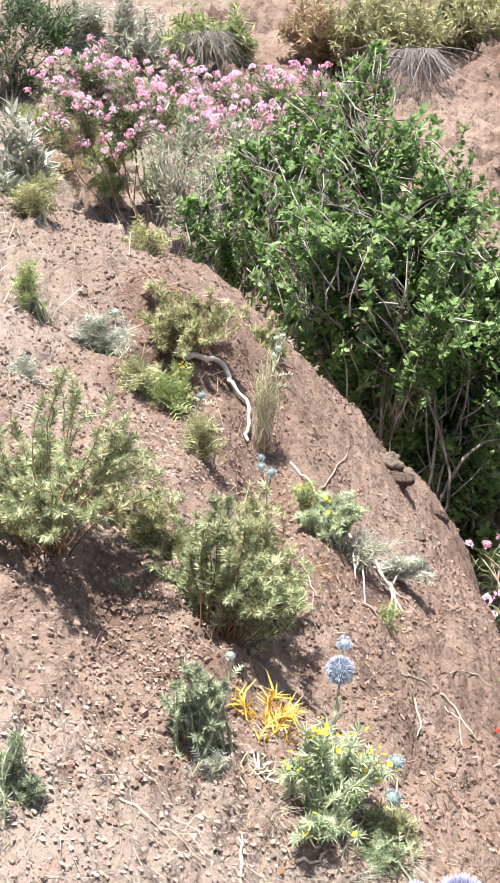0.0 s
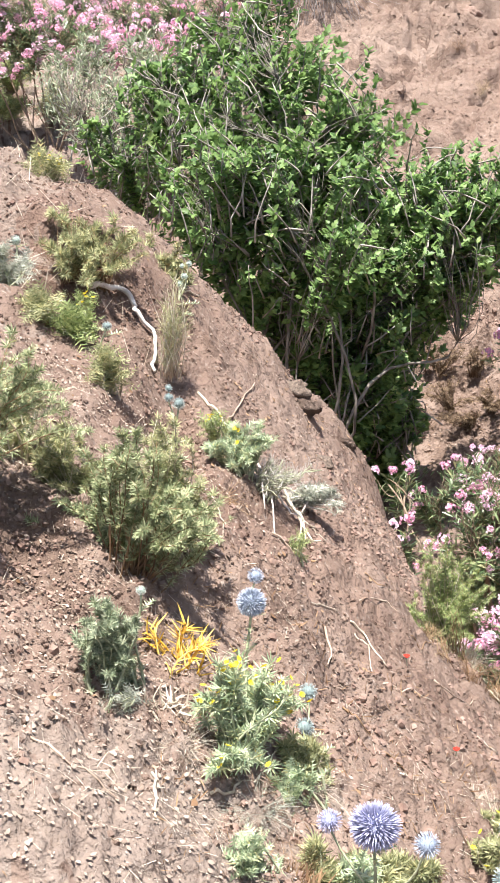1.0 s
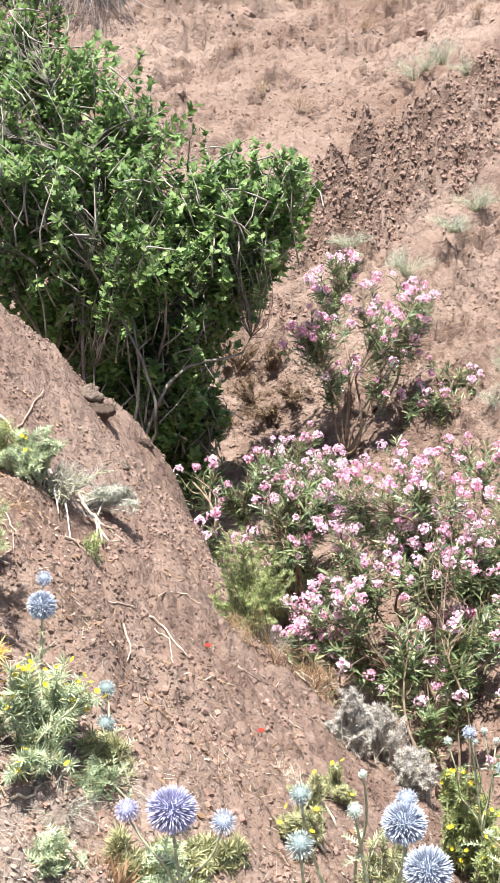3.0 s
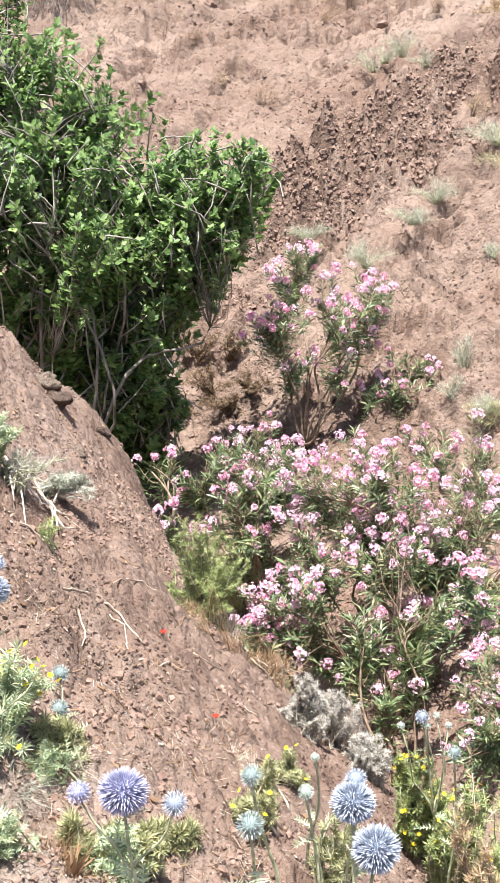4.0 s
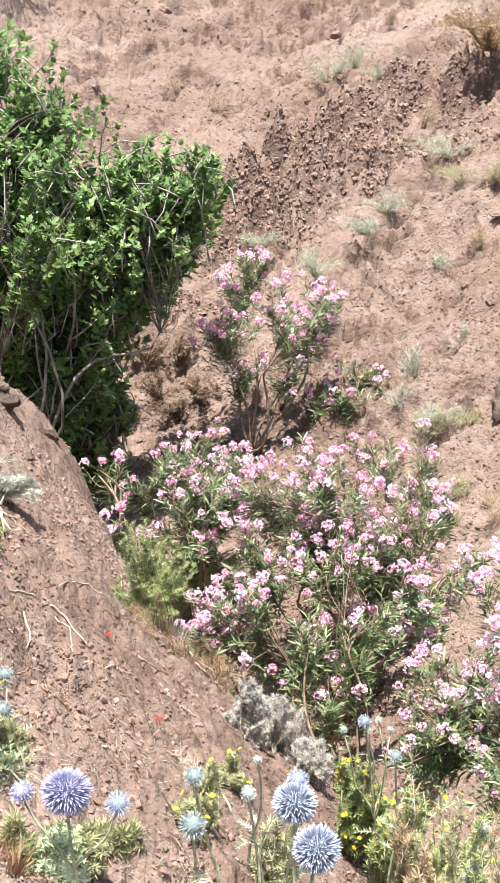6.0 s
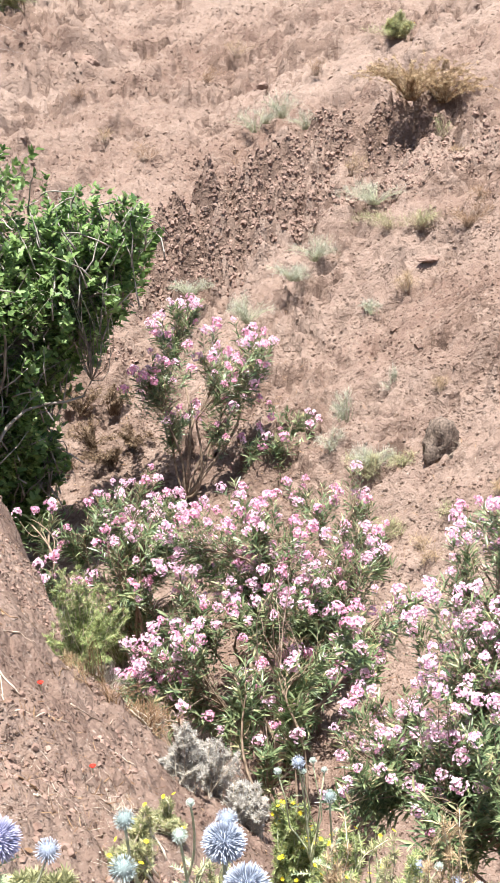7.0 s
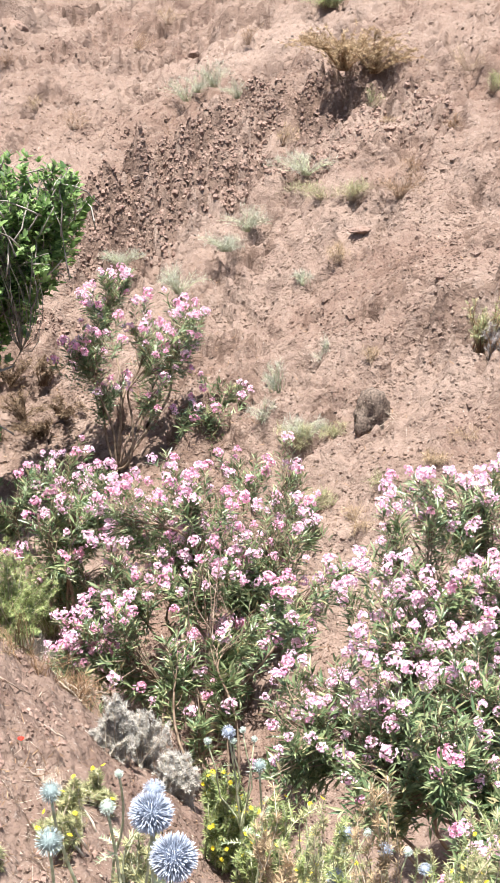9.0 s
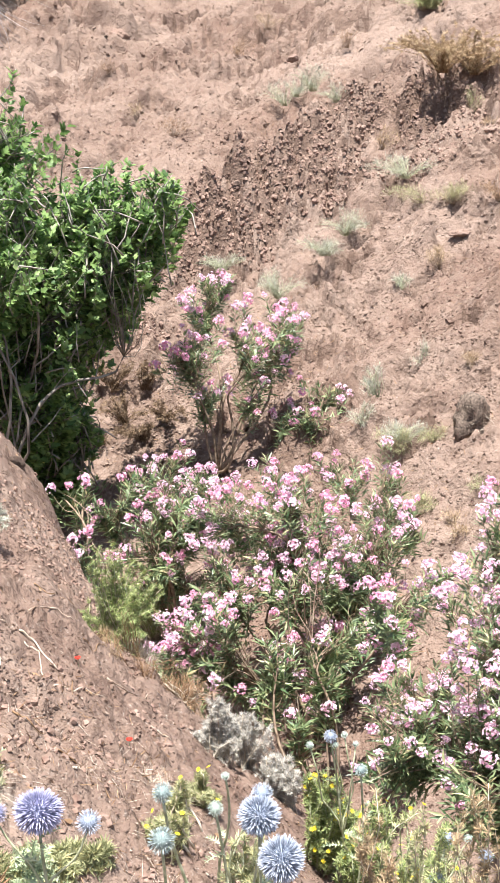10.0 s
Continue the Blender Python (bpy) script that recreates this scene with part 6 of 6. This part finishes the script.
def poppy(base, high, seed):
    rng = np.random.default_rng(seed)
    plant = thing("poppy", base, "small red poppy on a thin stalk", "flower", "poppies")
    part("stem", tubes("stem", [(bent((0, 0, -0.01), (0, 0, high), rng, 0, 0.05, 5), (0.0012, 0.001))], 5), GREEN_STEM, plant)
    petal = leaf_shape((0.1, 0.5, 0.55, 0.3), 0.5, -0.2)
    for k in range(4):
        w = k * np.pi / 2 + rng.normal(0, 0.1)
        data = spread("petal", petal, frames_of(np.array([[math.cos(w), math.sin(w), 0.5]]), np.array([[0, 0, 1.0]]), [0.0095]), np.array([[0, 0, high]]))
        part("petal", data, RED, plant)
    return plant


stick("root", [(-0.192, 3.731), (-0.121, 3.830), (-0.079, 3.815), (-0.071, 3.764), (-0.008, 3.750), (-0.012, 3.679), (-0.004, 3.594)], 0.0095, 376, "bleached crooked root exposed on the bank", ROOT, category="root", lift=0.018, knots=18, wob=0.004)
stick("dry_stick", [(-0.197, 1.771), (-0.143, 1.726), (-0.085, 1.71), (-0.057, 1.705)], 0.0022, 377, "long thin dry stick in litter", WOOD, wob=0.0015)
stick("dry_stick", [(-0.005, 1.851), (-0.002, 1.729)], 0.0016, 378, "pale straight dry stalk", STRAW, wob=0.001)
stick("dry_stick", [(0.358, 2.904), (0.428, 2.890)], 0.003111, 379, "dark fallen twig on the slope", DRY_BROWN, wob=0.004)
stick("dry_root", [(0.425, 2.692), (0.455, 2.693), (0.478, 2.643), (0.495, 2.600)], 0.002644, 380, "bleached root lying on the slope", STRAW)
stick("dry_root", [(0.430, 2.658), (0.460, 2.649), (0.451, 2.514)], 0.001929, 381, "pale dead stalk on the slope", STRAW)
stick("dry_stick", [(0.590, 2.283), (0.630, 2.303), (0.718, 2.404)], 0.003048, 382, "dark twig under a thistle", WOOD, wob=0.005)
stick("dry_stick", [(0.449, 2.164), (0.465, 2.184)], 0.001887, 383, "thin straw on dry earth", STRAW, wob=0.002)
stick("dry_stick", [(0.442, 2.843), (0.561, 2.993), (0.603, 2.990)], 0.00259, 384, "thin dead root on the slope", WOOD)
stick("dry_stick", [(0.078, 1.856), (0.131, 1.881), (0.205, 2.016)], 0.003021, 385, "dry straw-coloured stalk on dry earth", STRAW, wob=0.004)
stick("dry_stick", [(-0.006, 1.824), (-0.005, 1.67)], 0.0025, 386, "pale dry stalk on dry earth", STRAW, wob=0.003)
stick("dry_stick", [(0.116, 3.660), (0.172, 3.558), (0.184, 3.541)], 0.00436, 387, "dead branch on the bank", STRAW)
stick("dry_stick", [(0.185, 3.541), (0.303, 4.016)], 0.003351, 388, "short dead branch on the bank", WOOD)
stick("dry_stick", [(0.069, 4.052), (0.134, 4.229)], 0.003861, 389, "short pale branch on dry earth", STRAW)
stick("dead_stalk", [(0.322, 3.435), (0.346, 3.259), (0.378, 3.063), (0.402, 3.080)], 0.003979, 390, "bleached dead stalk drooping down the bank", STRAW, category="dead plant", lift=0.025)
stick("dead_stalk", [(0.295, 3.322), (0.311, 3.218), (0.351, 3.183)], 0.003944, 391, "bleached dead stalk drooping down the bank", ROOT, category="dead plant", lift=0.025)
stick("dead_stalk", [(0.330, 3.305), (0.369, 3.193), (0.360, 3.000)], 0.003943, 392, "bleached dead stalk drooping down the bank", STRAW, category="dead plant", lift=0.025)
stick("dead_stalk", [(0.285, 3.379), (0.293, 3.226), (0.287, 3.072)], 0.003914, 393, "bleached dead stalk drooping down the bank", ROOT, category="dead plant", lift=0.025)
stick("dead_stalk", [(0.340, 3.280), (0.377, 3.193), (0.407, 3.210)], 0.003949, 394, "bleached dead stalk drooping down the bank", STRAW, category="dead plant", lift=0.025)
stick("dead_stalk", [(0.267, 3.375), (0.266, 3.229), (0.262, 3.118)], 0.003955, 395, "bleached dead stalk drooping down the bank", ROOT, category="dead plant", lift=0.025)
stick("dead_stalk", [(0.354, 3.209), (0.364, 3.162), (0.334, 2.938)], 0.003976, 396, "bleached dead stalk drooping down the bank", STRAW, category="dead plant", lift=0.025)
tuft("dead_stalks", (3.80, 6.42, float(lie(3.80, 6.42))), 0.14, 0.16, 397, "bleached dead stalks beside a boulder", STRAW, count=14, category="dead plant", lean=(-0.3, -0.2, -0.4), flop=1.0)
stick("dead_twig", [(0.287, 2.621), (0.349, 2.636), (0.406, 2.697)], 0.001526, 401, "dead twig lying on the bare slope", STRAW, wob=0.0025)
stick("dead_twig", [(0.524, 3.107), (0.565, 3.086), (0.657, 3.262)], 0.001656, 402, "dead twig lying on the bare slope", DRY_BROWN, wob=0.0025)
stick("dead_twig", [(0.350, 2.555), (0.362, 2.476), (0.339, 2.400)], 0.002885, 403, "dead twig lying on the bare slope", WOOD, wob=0.0025)
stick("dead_twig", [(0.463, 2.459), (0.539, 2.542), (0.598, 2.574)], 0.001552, 404, "dead twig lying on the bare slope", STRAW, wob=0.0025)
stick("dead_twig", [(0.345, 2.228), (0.398, 2.221)], 0.002168, 405, "dead twig lying on the bare slope", DRY_BROWN, wob=0.0025)
stick("dead_twig", [(0.639, 2.760), (0.677, 2.747), (0.798, 2.953)], 0.002586, 406, "dead twig lying on the bare slope", WOOD, wob=0.0025)
stick("dead_twig", [(0.401, 3.246), (0.441, 3.223)], 0.001247, 407, "dead twig lying on the bare slope", STRAW, wob=0.0025)
stick("dead_twig", [(0.621, 2.935), (0.704, 3.055)], 0.001685, 408, "dead twig lying on the bare slope", DRY_BROWN, wob=0.0025)
stick("dead_twig", [(0.255, 2.767), (0.303, 2.755)], 0.002708, 409, "dead twig lying on the bare slope", WOOD, wob=0.0025)
stick("dead_twig", [(0.123, 2.804), (0.147, 2.697), (0.134, 2.578)], 0.001465, 410, "dead twig lying on the bare slope", STRAW, wob=0.0025)
stick("dead_twig", [(0.167, 2.916), (0.184, 2.801)], 0.001882, 411, "dead twig lying on the bare slope", DRY_BROWN, wob=0.0025)
stick("dead_twig", [(0.095, 2.726), (0.128, 2.691)], 0.002765, 412, "dead twig lying on the bare slope", WOOD, wob=0.0025)
stick("dead_twig", [(0.715, 2.629), (0.764, 2.612)], 0.001506, 413, "dead twig lying on the bare slope", STRAW, wob=0.0025)
stick("dead_twig", [(0.424, 2.193), (0.495, 2.217)], 0.002147, 414, "dead twig lying on the bare slope", DRY_BROWN, wob=0.0025)
stone("boulder", (3.646, 6.52, -0.625), 0.120, 415, "grey-brown boulder sunk in the far bank", ROCK, stretch=(0.95, 0.85, 1.2), category="boulder")
stone("slab", (0.496, 3.971, 0.131), 0.062, 416, "flat earthy slab jutting from the bank", ROCK, stretch=(1.0, 0.8, 0.4), turn=-20)
stone("stone", (0.465, 4.495, 0.226), 0.052, 417, "rough stone on the crest", ROCK, stretch=(1.2, 0.8, 0.7))
stone("stone", (0.506, 4.474, 0.172), 0.057, 418, "rough earthy stone on the crest", SOIL, stretch=(1.2, 0.8, 0.7), turn=-30)
stone("stone", (0.690, 4.649, -0.028), 0.034, 419, "earthy stone at the crest", SOIL)
stone("stone", (0.536, 4.238, 0.120), 0.017, 420, "small earthy stone on the slope", CLOD)
stone("stone", (0.318, 11.283, -0.351), 0.098, 421, "pale upright stone below the fig tree", PALE_STONE, stretch=(0.6, 0.5, 1.25))
stone("stone", (0.732, 11.093, -0.327), 0.087, 422, "pale stone below the fig tree", PALE_STONE, stretch=(0.5, 0.5, 1.3))
stone("stone", (0.277, 3.281, 0.307), 0.024, 423, "pale rounded stone in the silvery plant", PALE_STONE)
stone("stone", (0.212, 11.272, -0.292), 0.068, 424, "brown stone on dry earth", CLOD)
stone("stone", (0.137, 12.106, 0.051), 0.083, 425, "brown stone under branches", CLOD)
stone("stone", (4.613, 8.625, 0.154), 0.055, 426, "flat stone with a shaded underside", CLOD, stretch=(1.4,0.9,0.5))
stone("stone", (4.616, 8.221, 0.085), 0.049, 427, "flat stone on the far bank", CLOD, stretch=(1.4,0.9,0.5))
stone("stone", (5.119, 13.665, 1.369), 0.055, 428, "pale stone high on the far bank", CLOD)
stone("stone", (4.531, 7.312, 0.027), 0.026, 429, "small earthy stone on dry earth", CLOD)
stone("stone", (3.708, 15.982, 1.615), 0.121, 430, "dark clod high on the far bank", CLOD)
poppy((0.621, 2.431, -0.012), 0.02, 431)
poppy((0.561, 2.700, 0.069), 0.02, 432)
poppy((2.025, 5.159, -1.909), 0.02, 433)

# loose earth and dry litter
def bare(x, y):
    return (0.3 + 0.7 * crumbly(x, y)) * smooth(-0.2, 0.25, fbm(x, y, 0.35, 2, 95))


def grassy(x, y):
    return smooth(-0.02, 0.22, fbm(x, y, 0.8, 3, 91))


def left_side(x, y):
    return (1 - smooth(0.05, 0.45, x)) * (0.35 + 0.65 * grassy(x, y))


litter("crumbs", ((-1.0, 1.7), (1.3, 5.0)), 52000, (0.0025, 0.0095), 501, "small crumbs of red earth on the near bank", SOIL, LUMP, keep=lambda x, y: 0.10 + 0.6 * bare(x, y), sink=0.1)
litter("clods", ((1.8, 8.5), (5.0, 19.0)), 75000, (0.006, 0.022), 502, "clods of red earth on the far bank", SOIL, LUMP, keep=lambda x, y: 0.15 + 0.6 * bare(x, y), sink=0.1)
litter("clods", ((1.8, 8.0), (5.0, 18.0)), 3500, (0.02, 0.05), 518, "larger clods of red earth strewn on the far bank", SOIL, LUMP, keep=lambda x, y: 0.10 + 0.5 * bare(x, y), sink=0.1)
litter("clods", ((2.3, 6.4), (9.6, 13.2)), 26000, (0.010, 0.036), 503, "crumbling clods below a broken edge", CLOD, LUMP, keep=lambda x, y: rubble(x, y), sink=0.1)
litter("crumbs", ((1.9, 5.6), (4.0, 9.2)), 60000, (0.004, 0.018), 519, "small crumbs of red earth on the far bank", SOIL, LUMP, keep=lambda x, y: 0.15 + 0.6 * bare(x, y), sink=0.1)
litter("straw_litter", ((-0.9, 0.5), (1.3, 3.2)), 3800, (0.012, 0.05), 504, "pale straw and dry leaf litter", STRAW, NEEDLE, keep=left_side)
litter("leaf_litter", ((-0.9, 1.6), (1.3, 5.0)), 8000, (0.003, 0.010), 505, "curled dry leaves on the earth", HUSK, FLAKE, keep=lambda x, y: 0.15 + 0.6 * grassy(x, y))
litter("brown_litter", ((-0.9, 1.6), (1.3, 5.0)), 1600, (0.01, 0.03), 506, "dark brown bits of dead plants", DRY_BROWN, CURL, keep=lambda x, y: 0.1 + 0.6 * grassy(y, x))
litter("dry_grass", ((-1.6, 0.2), (3.5, 5.1)), 4500, (0.03, 0.11), 507, "dry pale grass on the upper bank", STRAW, NEEDLE, flat=1.2, keep=lambda x, y: (1 - smooth(-0.5, 0.1, x)) * (0.2 + 0.8 * grassy(x, y)))
litter("dry_grass", ((2.0, 8.5), (9.0, 20.0)), 9000, (0.02, 0.07), 508, "thin dry grass on the far bank", DRY_BUSH, NEEDLE, flat=0.9, keep=lambda x, y: 0.08 + 0.9 * grassy(x, y) * smooth(10.5, 12.5, y + 0.3 * x))
litter("brown_litter", ((2.0, 7.5), (5.0, 12.0)), 1600, (0.02, 0.05), 509, "dead stalks and leaves on the far bank", DRY_BROWN, CURL, keep=lambda x, y: 0.15 + 0.7 * grassy(x, y))
litter("brown_litter", ((2.0, 8.5), (9.0, 19.0)), 9000, (0.02, 0.06), 520, "brown dead sprigs on the upper far bank", DRY_BROWN, NEEDLE, flat=1.4, keep=lambda x, y: 0.05 + 0.8 * smooth(0.05, 0.25, fbm(x, y, 0.35, 3, 93)))
litter("gully_litter", ((1.0, 3.6), (4.5, 9.5)), 4000, (0.015, 0.05), 510, "dry litter on the gully floor", DRY_BROWN, CURL, keep=lambda x, y: 0.8 + 0 * x)
litter("straw_litter", ((-0.3, 1.6), (1.8, 4.9)), 7000, (0.003, 0.011), 511, "pale bits of husk on the bare slope", HUSK, FLAKE, keep=lambda x, y: 0.25 + 0.75 * grassy(1.7 * x, y))
litter("brown_litter", ((-0.3, 1.6), (1.8, 4.9)), 3200, (0.005, 0.02), 512, "dark dead bits on the bare slope", DRY_BROWN, FLAKE, keep=lambda x, y: 0.2 + 0.8 * grassy(y, 1.4 * x))
litter("leaf_litter", ((-0.9, 0.6), (1.3, 3.2)), 22000, (0.003, 0.011), 513, "pale flakes of dry leaves and husks", HUSK, FLAKE, flat=0.4, keep=left_side)
litter("leaf_litter", ((0.0, 0.8), (1.4, 2.6)), 2000, (0.01, 0.03), 514, "dry brown leaves below the thistles", DRY_BROWN, CURL, flat=0.5, keep=lambda x, y: 0.7 + 0 * x)

litter("crumbs", ((-0.75, 0.3), (1.6, 4.9)), 15000, (0.003, 0.013), 515, "dark crumbs of freshly broken earth", CLOD, LUMP, keep=lambda x, y: np.clip(smooth(0.1, 0.3, fbm(x, y, 0.3, 3, 97)) * 0.6 + bump(x, y, -0.248, 2.310, 0.145, 0.226) + bump(x, y, 0.031, 3.341, 0.109, 0.290), 0, 1), sink=0.2)
litter("crumbs", ((0.1, 1.6), (1.6, 4.9)), 15000, (0.003, 0.014), 516, "loose crumbs in streaks down the slope", CLOD, LUMP, keep=lambda x, y: 0.7 * smooth(0.08, 0.3, fbm(x - 0.5 * y, 0.35 * y, 0.16, 3, 98)), sink=0.2)
litter("straw_litter", ((-0.1, 0.75), (1.45, 2.5)), 2600, (0.012, 0.045), 517, "dry straw under the thistles", STRAW, NEEDLE, flat=0.5, keep=lambda x, y: 0.15 + 0.8 * smooth(0.0, 0.2, fbm(x, y, 0.25, 3, 99)))
